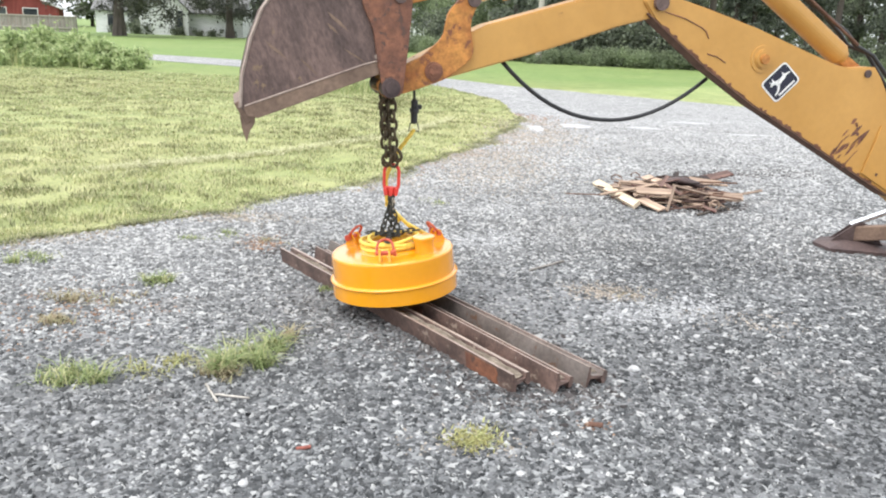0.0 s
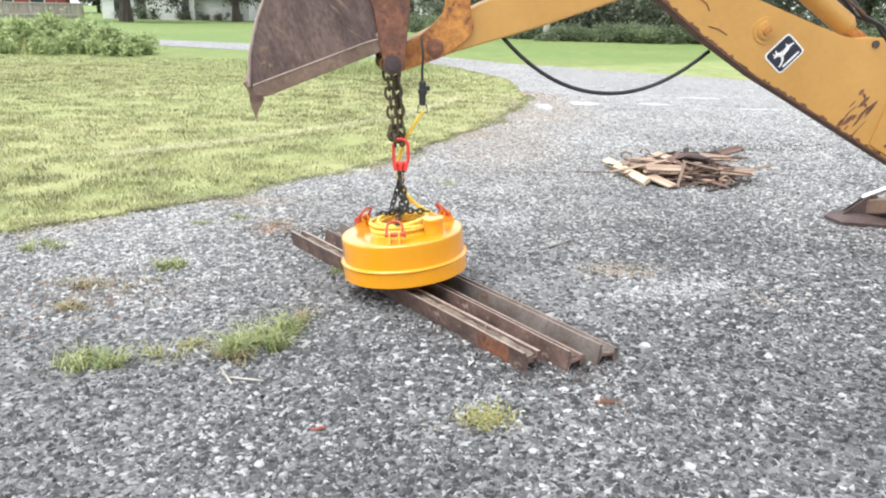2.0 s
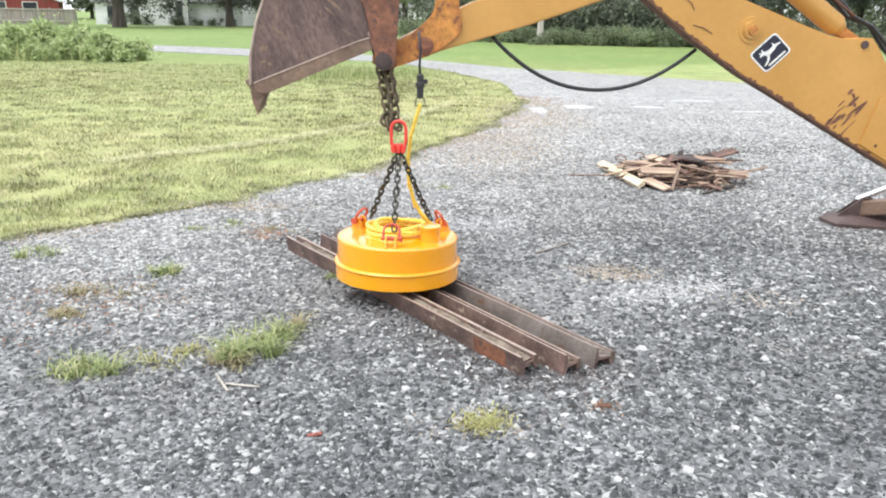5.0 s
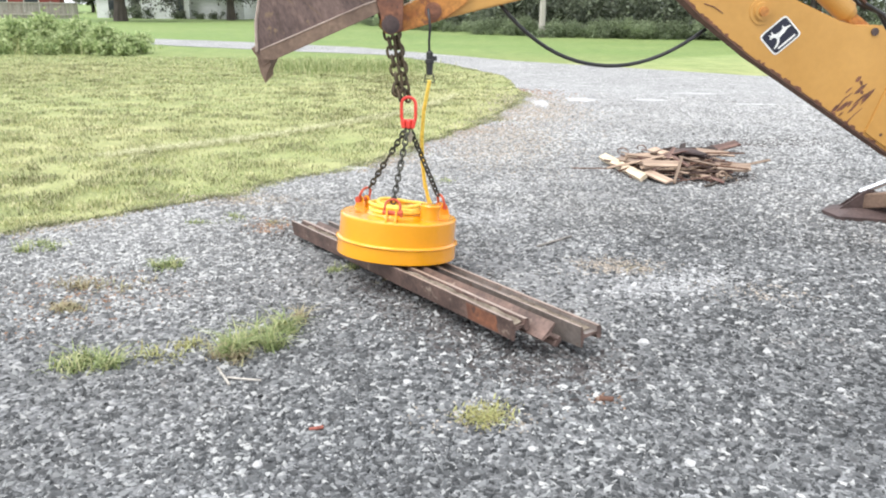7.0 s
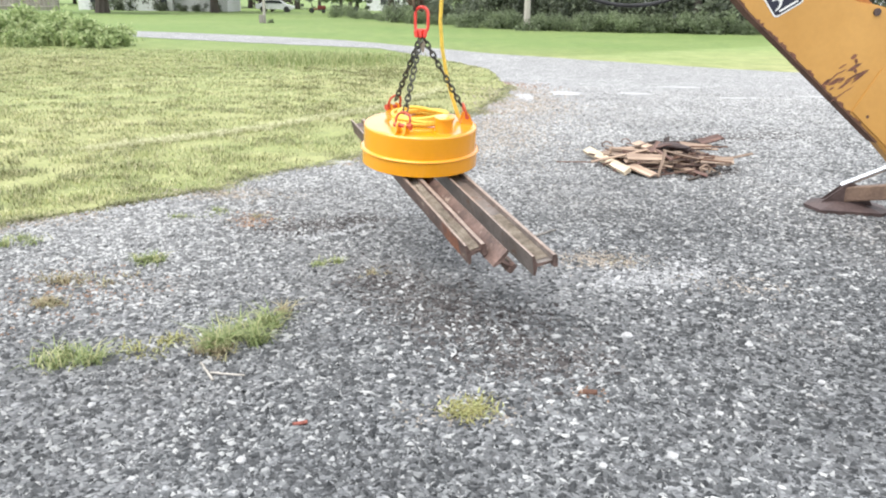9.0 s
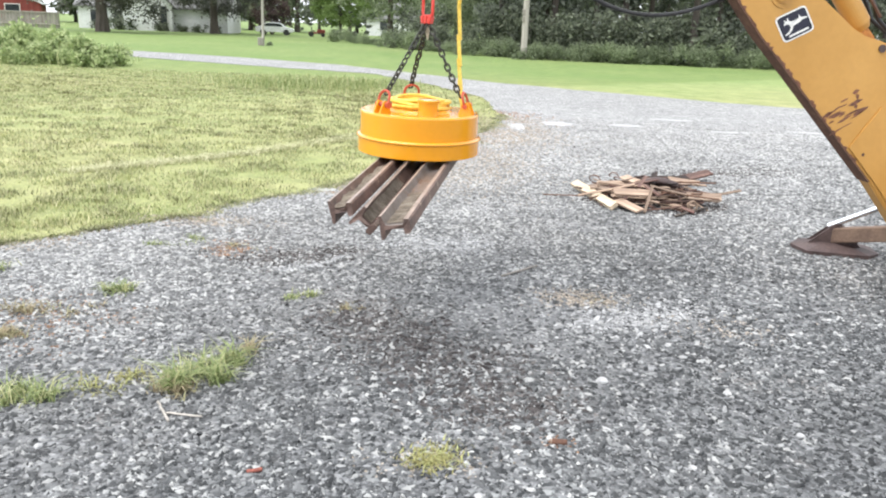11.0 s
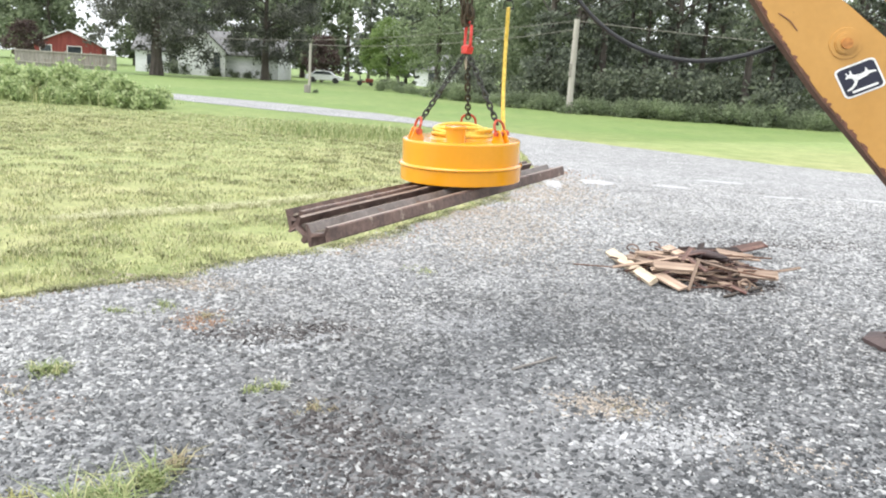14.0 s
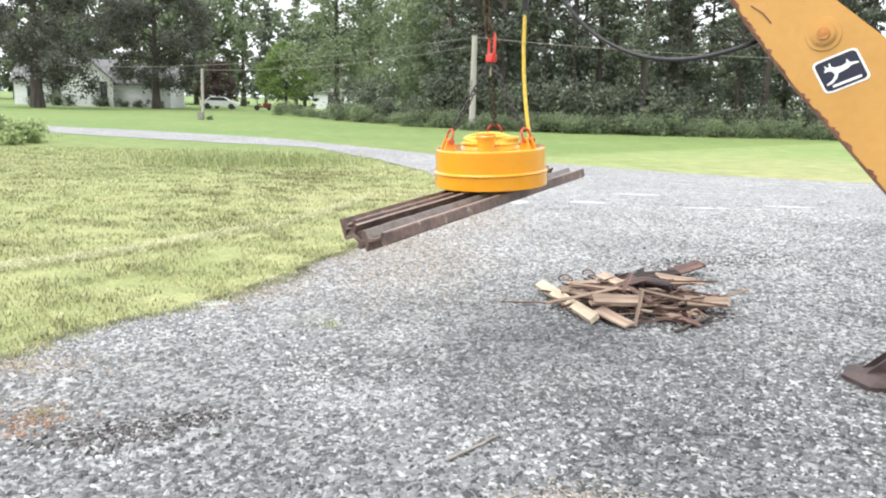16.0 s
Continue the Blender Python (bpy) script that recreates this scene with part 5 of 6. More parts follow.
def stabilizer():
    ob = empty("stabilizer")
    ob.parent = backhoe
    bm = bmesh.new()
    outline = [(-0.2, -0.2), (-0.27, 0.02), (-0.16, 0.22), (0.25, 0.26), (0.36, 0.1), (0.36, -0.14), (0.25, -0.24)]
    lo = [bm.verts.new((x, y, 0.0)) for x, y in outline]
    mid = [bm.verts.new((x, y, 0.03)) for x, y in outline]
    hi = [bm.verts.new((x * 0.45 + 0.03, y * 0.4, 0.075)) for x, y in outline]
    n = len(outline)
    bm.faces.new(lo[::-1])
    bm.faces.new(hi)
    for a, b in ((lo, mid), (mid, hi)):
        for k in range(n):
            bm.faces.new((a[k], a[(k + 1) % n], b[(k + 1) % n], b[k]))
    bmesh.ops.recalc_face_normals(bm, faces=bm.faces[:])
    bmesh.ops.transform(bm, matrix=pose(0.08, 1.17, 0.0, 0, 0, -8), verts=bm.verts[:])
    part("pad", bm, PAD, ob, "dark rusty steel foot pad")
    for s in (-1, 1):
        bm = bmesh.new()
        plate(bm, [(-0.2, 0.02), (0.26, 0.02), (0.1, 0.2), (0.02, 0.23)], 0.06 * s - 0.008, 0.05 * s + 0.008, 0.002)
        bmesh.ops.transform(bm, matrix=pose(0.1, 1.17, 0.0, 0, 0, -20), verts=bm.verts[:])
        part("pad_bracket", bm, PAD, ob)
    bm = bmesh.new()
    a, b = Vector((0.1, 1.15, 0.13)), Vector((0.62, 0.62, 0.3))
    d = b - a
    m = Matrix.Translation((a + b) / 2) @ d.to_track_quat("X", "Z").to_matrix().to_4x4()
    box(bm, (d.length, 0.09, 0.12), m, 0.012)
    part("leg", bm, EDGE, ob, "dusty brown stabilizer leg")
    bm = bmesh.new()
    rod(bm, (0.07, 1.16, 0.2), (0.4, 0.98, 0.42), 0.024, seg=16)
    part("ram_rod", bm, CHROME, ob, "bright chromed ram rod")
    bm = bmesh.new()
    rod(bm, (0.4, 0.98, 0.42), (0.72, 0.8, 0.63), 0.045, seg=18)
    part("ram", bm, MACHINE, ob)
    bm = bmesh.new()
    rod(bm, (0.05, -0.12, 0.28), (0.05, -0.12, 0.82), 0.11, seg=24)
    box(bm, (0.3, 0.3, 0.12), pose(0.16, -0.12, 0.28), 0.02)
    box(bm, (0.3, 0.3, 0.1), pose(0.16, -0.12, 0.82), 0.02)
    part("swing_post", bm, MACHINE, backhoe)
    bm = bmesh.new()
    box(bm, (0.3, 1.5, 0.5), pose(0.5, 0.0, 0.55), 0.03)
    box(bm, (0.24, 0.3, 0.34), pose(0.5, 0.0, 0.17), 0.02)
    part("rear_frame", bm, MACHINE, backhoe)


stabilizer()


# ---- trees, hedges, woods ----
def leaves(centres, radii, count, size, squash=1.0, seed=1):
    """Small tilted leaf sprays scattered through overlapping blobs, densest near their skins."""
    g = np.random.default_rng(seed)
    centres, radii = np.asarray(centres, float), np.asarray(radii, float)
    w = radii ** 2
    which = g.choice(len(radii), count, p=w / w.sum())
    d = g.normal(size=(count, 3))
    d /= np.linalg.norm(d, axis=1)[:, None]
    r = radii[which] * np.abs(0.72 + 0.42 * g.normal(size=count))
    p = centres[which] + d * r[:, None] * np.array([1, 1, squash])
    u = g.normal(size=(count, 3))
    u /= np.linalg.norm(u, axis=1)[:, None]
    v = np.cross(u, g.normal(size=(count, 3)))
    v /= np.linalg.norm(v, axis=1)[:, None]
    s = size * (0.5 + g.random(count))[:, None]
    q = np.stack([p - u * s, p - v * s * 0.55, p + u * s, p + v * s * 0.55 + d * s * 0.2], 1).reshape(-1, 3)
    return q, np.arange(count * 4).reshape(-1, 4)


def trunk(bm, height, r, limbs, seed, lean=0.0):
    g = random.Random(seed)
    pts = [(lean * k * 0.1 * height / 10 + 0.04 * r * g.uniform(-3, 3), 0.05 * r * g.uniform(-3, 3), height * k / 8) for k in range(9)]
    for k in range(8):
        rod(bm, pts[k], pts[k + 1], r * (1.25 if k == 0 else 1 - k / 9.5), r * (1 - (k + 1) / 9.5), 9)
    for k in range(limbs):
        z = height * g.uniform(0.3, 0.92)
        a, L = g.uniform(0, 6.283), height * g.uniform(0.16, 0.34) * (1.15 - z / height)
        base = Vector((0, 0, z))
        tip = base + Vector((math.cos(a) * L, math.sin(a) * L, L * g.uniform(0.1, 0.7)))
        rod(bm, base, tip, r * 0.3, r * 0.07, 6)


def broad_tree(height, spread, low, seed, leaf, count, size, label, r=0.4):
    g = random.Random(seed)
    top = empty("tree")
    tagged(top, label, "tree")
    bm = bmesh.new()
    trunk(bm, height * 0.85, r, 14, seed)
    part("trunk", bm, BARK, top)
    cs, rs = [], []
    for k in range(150):
        u = g.random()
        z = low + (height - low) * u
        wide = spread * (0.55 + 0.75 * math.sin(math.pi * min(1, u * 0.8 + 0.22))) * 0.62
        a, d = g.uniform(0, 6.283), wide * math.sqrt(g.random())
        cs.append((d * math.cos(a), d * math.sin(a), z))
        rs.append(g.uniform(0.06, 0.17) * spread)
    v, f = leaves(cs, rs, count, size, 0.75, seed)
    raw("crown", v, f, leaf, top)
    return top


def pine(height, spread, low, seed, leaf, count, size, label, r=0.22):
    g = random.Random(seed)
    top = empty("tree")
    tagged(top, label, "tree")
    bm = bmesh.new()
    trunk(bm, height, r, 16, seed)
    part("trunk", bm, BARK, top)
    cs, rs = [], []
    for k in range(70):
        u = g.random() ** 0.9
        z = low + (height - low) * u
        wide = spread * (1.05 - u) * 0.9 + 0.2
        a, d = g.uniform(0, 6.283), wide * g.random() ** 0.6
        cs.append((d * math.cos(a), d * math.sin(a), z - 0.15 * d))
        rs.append(0.22 + 0.24 * wide * g.random())
    v, f = leaves(cs, rs, count, size, 0.5, seed)
    raw("crown", v, f, leaf, top)
    return top


def shrub(width, height, seed, leaf, count, size, label, name="shrub"):
    g = random.Random(seed)
    cs = [(g.uniform(-1, 1) * width * 0.5, g.uniform(-1, 1) * width * 0.35, height * g.uniform(0.1, 0.7)) for k in range(12)]
    v, f = leaves(cs, [height * g.uniform(0.22, 0.42) for c in cs], count, size, 0.9, seed)
    v[:, 2] = np.maximum(v[:, 2], -0.01)
    ob = raw(name, v, f, leaf)
    return tagged(ob, label, "shrub")


def place(source, spots, group):
    """Puts the first at the first spot and copies at the others: x, y, scale, turn."""
    x, y, s, a = spots[0]
    source.matrix_world = pose(x, y, -0.012, 0, 0, a)
    source.scale = (s, s, s)
    tagged(source, group=group)
    for x, y, s, a in spots[1:]:
        ob = copy_thing(source, pose(x, y, -0.012, 0, 0, a))
        ob.scale = (s, s, s * (0.94 + 0.12 * ((x * 7.3 + y) % 1)))


place(broad_tree(15, 7.8, 1.9, 3, LEAF_SHADE, 44000, 0.12, "large dark-leaved shade tree on a lawn", 0.55), [(-31.3, 77.3, 1.0, 20)], "shade trees")
place(broad_tree(15, 7.4, 2.3, 8, LEAF_SHADE, 42000, 0.12, "large spreading shade tree before a white house", 0.42), [(-23.9, 87.9, 1.0, 0)], "shade trees")
place(broad_tree(6.6, 3.6, 1.6, 12, LEAF_LIGHT, 13000, 0.11, "small light-green tree on a lawn", 0.2), [(-10.3, 84, 1.0, 0)], "young trees")
place(broad_tree(5.2, 3.2, 0.6, 15, LEAF_PLUM, 5000, 0.14, "purple-brown leaved small tree beside a house", 0.15), [(-20.2, 99, 1.0, 0), (-57, 100, 0.9, 70), (-36, 96, 0.8, 140)], "purple trees")

r_ = random.Random(21)
broad_far = [(-4.2 + 2.9 * k + r_.uniform(-1.2, 1.2), 76 - 1.0 * k + r_.uniform(-5, 5), r_.uniform(0.8, 1.2), r_.uniform(0, 360)) for k in range(6)]
place(broad_tree(15, 6.0, 2.2, 31, LEAF_PALE, 9500, 0.14, "tall green tree at the edge of the woods", 0.3), broad_far, "woodland trees")
thicket = [(3.5 + 3.1 * k + r_.uniform(-1, 1), 69 + 4 * (k % 2) + r_.uniform(-2, 2), r_.uniform(0.6, 0.9), r_.uniform(0, 360)) for k in range(13)]
place(broad_tree(10.5, 6.2, 0.4, 33, LEAF_MID, 6500, 0.17, "dense green thicket tree deep in the woods", 0.2), thicket, "woodland trees")
back = [(-150 + 6.1 * k + r_.uniform(-2, 2), 134 + r_.uniform(-10, 14), r_.uniform(0.95, 1.4), r_.uniform(0, 360)) for k in range(26)]
place(broad_tree(14, 7, 1.2, 37, LEAF_MID, 6500, 0.28, "distant hazy green tree behind houses", 0.3), back, "distant trees")
pines = []
for k in range(40):
    x = -1 + 44 * (k % 20) / 20 + r_.uniform(-1.1, 1.1)
    y = 51.5 + (k // 22) * 7 + max(0, 6 - x) * 0.9 + r_.uniform(-2.2, 2.2)
    if 23.0 < x < 25.0 or x < 3.2:
        continue
    pines.append((x, y, r_.uniform(0.8, 1.2), r_.uniform(0, 360)))
place(pine(15.5, 2.7, 2.4, 41, NEEDLE, 6500, 0.11, "tall slender dark pine in the woods"), pines[0::2], "woodland pines")
place(pine(17, 2.4, 4.2, 47, LEAF_DARK, 5500, 0.12, "tall dark woodland tree with a bare lower trunk"), pines[1::2], "woodland pines")
place(pine(14, 3.2, 0.8, 53, NEEDLE, 11000, 0.16, "dense dark conifer behind the small green tree"), [(-10.4, 93, 1.0, 0), (-16.5, 112, 0.95, 130), (-40, 112, 1.0, 20), (-46, 118, 1.1, 80)], "conifers")

belt = []
for k in range(46):
    u = k / 45
    x = -9 + 54 * u
    y = (72 - (x + 9) * 2.1 if x < 0.8 else 51.4 - (x - 0.8) * 0.95 if x < 7 else 45.8) + r_.uniform(0.3, 2.0)
    belt.append((x, y, r_.uniform(0.4, 0.8), r_.uniform(0, 360)))
place(shrub(3.6, 1.9, 61, LEAF_PALE, 3200, 0.085, "tangled pale-green undergrowth along the woods"), belt[0::2], "undergrowth")
place(shrub(3.4, 1.5, 63, LEAF_MID, 2800, 0.085, "brushy green undergrowth along the woods"), belt[1::2], "undergrowth")
second = [(x + 1, y + 2.6, s * 1.7, a + 40) for x, y, s, a in belt[5::2]]
place(shrub(3.6, 2.4, 67, LEAF_DARK, 2800, 0.11, "deep shaded brush under the pines"), second, "undergrowth")
place(shrub(2.0, 0.95, 69, LEAF_MID, 900, 0.08, "leafy weeds round a pole foot"), [(4.7, 47.4, 0.8, 0), (-11.4, 54.6, 0.3, 50)], "weeds at poles")
place(shrub(1.6, 1.3, 71, LEAF_DARK, 800, 0.1, "clipped dark evergreen shrub by a house wall"), [(-37.5, 92.6, 1.0, 0), (-33.6, 91.5, 1.3, 40), (-30.5, 91.6, 1.0, 80), (-28.5, 91.7, 0.7, 120), (-26.5, 91.7, 0.8, 10), (-24.6, 91.8, 0.7, 60), (-35.0, 92.2, 1.7, 90)], "house shrubs")


def weed_bank():
    """Tall leafy weeds beyond the lawn."""
    n = 1500
    x = -26 + 15.2 * rng.random(n)
    y = 25.2 + 5.4 * rng.random(n) + (-11 - x) * 0.05
    h = (0.45 + 0.5 * rng.random(n)) * np.clip((-10.3 - x) / 2.5, 0.3, 1)
    blades("tall_weeds", x, y, h, np.full(n, 0.012), 0.5, TUFT, "tall rank green weeds at the lawn's far edge", "weeds")
    place(shrub(2.6, 1.15, 81, WEED_LEAF, 4200, 0.085, "bank of tall bright-green leafy weeds"), [(-25 + 2.0 * k, 28.0 + 0.5 * (k % 3), 0.95 + 0.1 * (k % 2), 47 * k) for k in range(7)] + [(-11.6, 27.4, 0.62, 10)], "weed bank")
    place(shrub(2.4, 0.8, 83, WEED_LEAF, 3000, 0.075, "low yellow-green weeds at the lawn's far edge"), [(-24 + 2.1 * k, 26.4 + 0.2 * (k % 2), 0.85, 31 * k) for k in range(7)], "weed bank")
    n = 3000
    x, y = -3.5 + 1.1 * rng.normal(size=n), 21.8 + 1.0 * rng.normal(size=n)
    keep = ~in_yard(x, y)
    x, y = x[keep], y[keep]
    blades("tall_grass", x, y, 0.1 + 0.26 * rng.random(len(x)) ** 1.5, np.full(len(x), 0.008), 0.7, TUFT, "patch of uncut tall grass beside the lane", "grass")


weed_bank()


# ---- houses and other distant things ----
def gable_house(name, label, width, depth, eave, peak, m, wall_mat, roof_mat, along_x, openings):
    """Walls, a pitched roof with overhang, and openings on the front (-y): x, z, w, h, kind."""
    top = empty(name, m)
    tagged(top, label, "house")
    bm = bmesh.new()
    if along_x:
        sec = [(-depth / 2, 0), (depth / 2, 0), (depth / 2, eave), (0, peak), (-depth / 2, eave)]
        a, b = [bm.verts.new((-width / 2, y, z)) for y, z in sec], [bm.verts.new((width / 2, y, z)) for y, z in sec]
    else:
        sec = [(-width / 2, 0), (width / 2, 0), (width / 2, eave), (0, peak), (-width / 2, eave)]
        a, b = [bm.verts.new((x, -depth / 2, z)) for x, z in sec], [bm.verts.new((x, depth / 2, z)) for x, z in sec]
    bm.faces.new(a)
    bm.faces.new(b[::-1])
    for k in range(5):
        bm.faces.new((a[(k + 1) % 5], a[k], b[k], b[(k + 1) % 5]))
    bmesh.ops.recalc_face_normals(bm, faces=bm.faces[:])
    wall = part("wall", bm, wall_mat, top)
    half, run = (depth / 2, width / 2 + 0.35) if along_x else (width / 2, depth / 2 + 0.35)
    for s in (-1, 1):
        bm = bmesh.new()
        over = 0.4
        drop = over * (peak - eave) / half
        sec = [(0, peak + 0.02), (s * (half + over), eave - drop + 0.02), (s * (half + over), eave - drop + 0.2), (0, peak + 0.2)]
        pts = [[(e * run, u, v) if along_x else (u, e * run, v) for u, v in sec] for e in (-1, 1)]
        va, vb = [bm.verts.new(p) for p in pts[0]], [bm.verts.new(p) for p in pts[1]]
        bm.faces.new(va)
        bm.faces.new(vb[::-1])
        for k in range(4):
            bm.faces.new((va[(k + 1) % 4], va[k], vb[k], vb[(k + 1) % 4]))
        bmesh.ops.recalc_face_normals(bm, faces=bm.faces[:])
        part("roof", bm, roof_mat, top)
    for x, z, w, h, kind in openings:
        bm = bmesh.new()
        box(bm, (w + 0.2, 0.1, h + 0.2), pose(x, -depth / 2 - 0.03, z), 0.01)
        fr = part(kind, bm, WHITE, top)
        bm = bmesh.new()
        box(bm, (w, 0.06, h), pose(x, -depth / 2 - 0.07, z), 0.005)
        part("pane", bm, WINDOW, fr)
    return top


gable_house("white_house", "low white clapboard house with a grey shingle roof", 9.5, 8, 2.5, 4.9, pose(-35.8, 97, -0.012, 0, 0, 8), SIDING, SHINGLE, True, ((-3.0, 1.4, 0.9, 1.2, "window"), (-0.6, 1.4, 0.9, 1.2, "window")))
gable_house("white_house_wing", "white gabled wing of a clapboard house", 5.0, 9, 2.7, 5.0, pose(-33.0, 95.5, -0.012, 0, 0, 14), SIDING, SHINGLE, False, ((1.6, 1.5, 0.7, 2.2, "door"),))
gable_house("white_garage", "long white clapboard garage joined to a house", 7.4, 7, 2.5, 4.3, pose(-27.7, 96.5, -0.012, 0, 0, 2), SIDING, SHINGLE, True, ((-2.6, 1.3, 0.7, 1.1, "window"),))
gable_house("red_barn", "small red barn with a pale metal roof", 9.0, 7, 2.6, 4.6, pose(-62.5, 122, -0.012, 0, 0, 20), BARN_RED, TIN, False, ((-3.0, 1.5, 1.4, 1.8, "window"), (0.8, 1.3, 1.8, 2.2, "door")))
gable_house("distant_house", "pale distant house behind trees", 9.0, 7, 2.4, 4.4, pose(-6.0, 122, -0.012, 0, 0, -8), SIDING, SHINGLE, True, ((-2.0, 1.4, 1.0, 1.2, "window"),))


def fence():
    top = empty("fence", pose(-43.6, 84, -0.012, 0, 0, 4))
    tagged(top, "weathered grey board fence at the end of a lawn", "fence")
    for k in range(34):
        bm = bmesh.new()
        box(bm, (0.27, 0.03, 1.5 + 0.04 * math.sin(k * 2.3)), pose(-5.0 + 0.3 * k, 0, 0.76), 0.004)
        part("board", bm, GREY_WOOD, top)
    for z in (0.4, 1.52):
        bm = bmesh.new()
        box(bm, (10.4, 0.08, 0.1), pose(0, -0.06, z), 0.01)
        part("fence_rail", bm, POLE, top)
    for k in range(5):
        bm = bmesh.new()
        box(bm, (0.12, 0.12, 1.7), pose(-5.1 + 2.55 * k, 0.09, 0.85), 0.01)
        part("post", bm, GREY_WOOD, top)


fence()


def pole(x, y, height, r, arm):
    top = empty("utility_pole", pose(x, y, -0.012))
    tagged(top, "weathered wooden utility pole with thin wires" if not arm else "short pale wooden pole with a box at its foot", "pole", "poles")
    bm = bmesh.new()
    rod(bm, (0, 0, -0.3), (0, 0, height), r, r * 0.8, 14)
    part("shaft", bm, POLE, top)
    if arm:
        bm = bmesh.new()
        box(bm, (0.34, 0.2, 0.5), pose(-0.12, -0.2, 0.27), 0.03)
        part("foot_box", bm, GREY_WOOD, top)
    else:
        for z in (2.6, 2.2):
            bm = bmesh.new()
            box(bm, (0.14, 0.12, 0.3), pose(-0.14, -0.12, z), 0.02)
            part("meter", bm, GREY_WOOD, top)


pole(4.55, 47.6, 5.15, 0.19, False)
pole(-11.72, 54.3, 3.15, 0.1, True)


def wire(a, b, sag, r):
    bm = bmesh.new()
    a, b = Vector(a), Vector(b)
    tube(bm, [a.lerp(b, k / 16) - Vector((0, 0, sag * (1 - (k / 8 - 1) ** 2))) for k in range(17)], r, 5)
    tagged(part("overhead_wire", bm, GREY_WOOD), "thin overhead wire slung between poles", "wire", "wires")


wire((4.55, 47.6, 5.05), (-36, 80, 4.2), 1.1, 0.012)
wire((4.55, 47.6, 5.05), (36, 46.5, 4.7), 0.45, 0.017)
wire((4.55, 47.6, 4.6), (-11.72, 54.3, 3.05), 0.4, 0.014)


def car(x, y, yaw, paint, label):
    top = empty("parked_car", pose(x, y, -0.012, 0, 0, yaw))
    tagged(top, label, "car")
    bm = bmesh.new()
    plate(bm, rounded([(-2.1, 0.3), (2.1, 0.3), (2.15, 0.7), (1.2, 0.88), (0.6, 1.35), (-0.9, 1.38), (-1.6, 0.92), (-2.15, 0.85)], 3, 0.2), -0.85, 0.85, 0.06)
    part("body", bm, paint, top)
    bm = bmesh.new()
    plate(bm, [(1.0, 0.92), (0.55, 1.28), (-0.85, 1.3), (-1.35, 0.95)], -0.87, 0.87, 0.02)
    part("windows", bm, WINDOW, top)
    for wx in (-1.3, 1.3):
        for wy in (-0.8, 0.8):
            bm = bmesh.new()
            rod(bm, (wx, wy - 0.1, 0.32), (wx, wy + 0.1, 0.32), 0.32, seg=20)
            part("wheel", bm, BLACK, top)


car(-19.2, 96, 5, CAR_WHITE, "white car parked beyond a lawn")


def mower(x, y):
    top = empty("riding_mower", pose(x, y, -0.012, 0, 0, 12))
    tagged(top, "small red riding mower parked beyond a lawn", "mower")
    bm = bmesh.new()
    box(bm, (0.9, 0.6, 0.4), pose(0.5, 0, 0.6), 0.08)
    box(bm, (0.9, 0.8, 0.18), pose(-0.4, 0, 0.42), 0.05)
    part("body", bm, BARN_RED, top)
    bm = bmesh.new()
    box(bm, (0.4, 0.45, 0.12), pose(-0.35, 0, 0.62), 0.04)
    box(bm, (0.1, 0.45, 0.4), pose(-0.55, 0, 0.85), 0.04)
    part("seat", bm, BLACK, top)
    for wx, wr in ((0.7, 0.2), (-0.6, 0.28)):
        for wy in (-0.42, 0.42):
            bm = bmesh.new()
            rod(bm, (wx, wy - 0.08, wr), (wx, wy + 0.08, wr), wr, seg=16)
            part("wheel", bm, BLACK, top)


mower(-14.2, 94)



# t, x, y, z, rx, ry, rz of the magnet and its load; t, swing, lift, stick and bucket angles of the arm; t, x, y, z of the sling link
MAGNET_ROWS = [
    (0, -0.498, 4.147, 0.138, 4.9, -3.6, -53.4),
    (1.9, -0.500, 4.147, 0.138, 4.9, -3.6, -53.4),
    (2.3, -0.512, 4.155, 0.132, 2.9, -2.1, -53.4),
    (2.9, -0.527, 4.177, 0.120, 0.5, -0.4, -53.3),
    (4.2, -0.527, 4.177, 0.120, 0.5, -0.4, -53.3),
    (6.5, -0.540, 4.301, 0.143, -5.7, -1.4, -54.8),
    (7, -0.559, 4.364, 0.160, -6.0, -1.7, -55.1),
    (7.5, -0.606, 4.429, 0.162, -6.4, -1.4, -55.8),
    (8, -0.559, 4.527, 0.291, -3.6, 3.9, -58.9),
    (8.5, -0.433, 4.644, 0.467, 1.4, 7.2, -65.3),
    (9, -0.334, 4.702, 0.628, 0.6, 6.1, -71.2),
    (9.5, -0.291, 4.537, 0.796, -0.0, 2.7, -77.6),
    (9.7, -0.274, 4.474, 0.863, -0.3, 1.3, -80.1),
    (12, -0.204, 4.701, 0.950, -1.4, 0.9, -107.9),
    (12.5, -0.190, 4.655, 0.992, -0.4, -3.2, -110.8),
    (13, -0.100, 4.840, 0.996, 2.6, 0.0, -113.4),
    (13.5, -0.030, 5.197, 1.005, 3.5, 4.8, -115.7),
    (14, -0.012, 5.522, 1.019, 1.1, 2.2, -116.8),
    (14.5, 0.036, 5.917, 1.028, -2.4, 0.6, -118.4),
    (15, 0.234, 6.214, 1.040, -0.5, 2.9, -119.6),
    (15.5, 0.503, 6.596, 1.038, 2.3, 4.4, -121.5),
    (16, 0.750, 6.899, 1.052, 1.8, 3.3, -123.4),
]

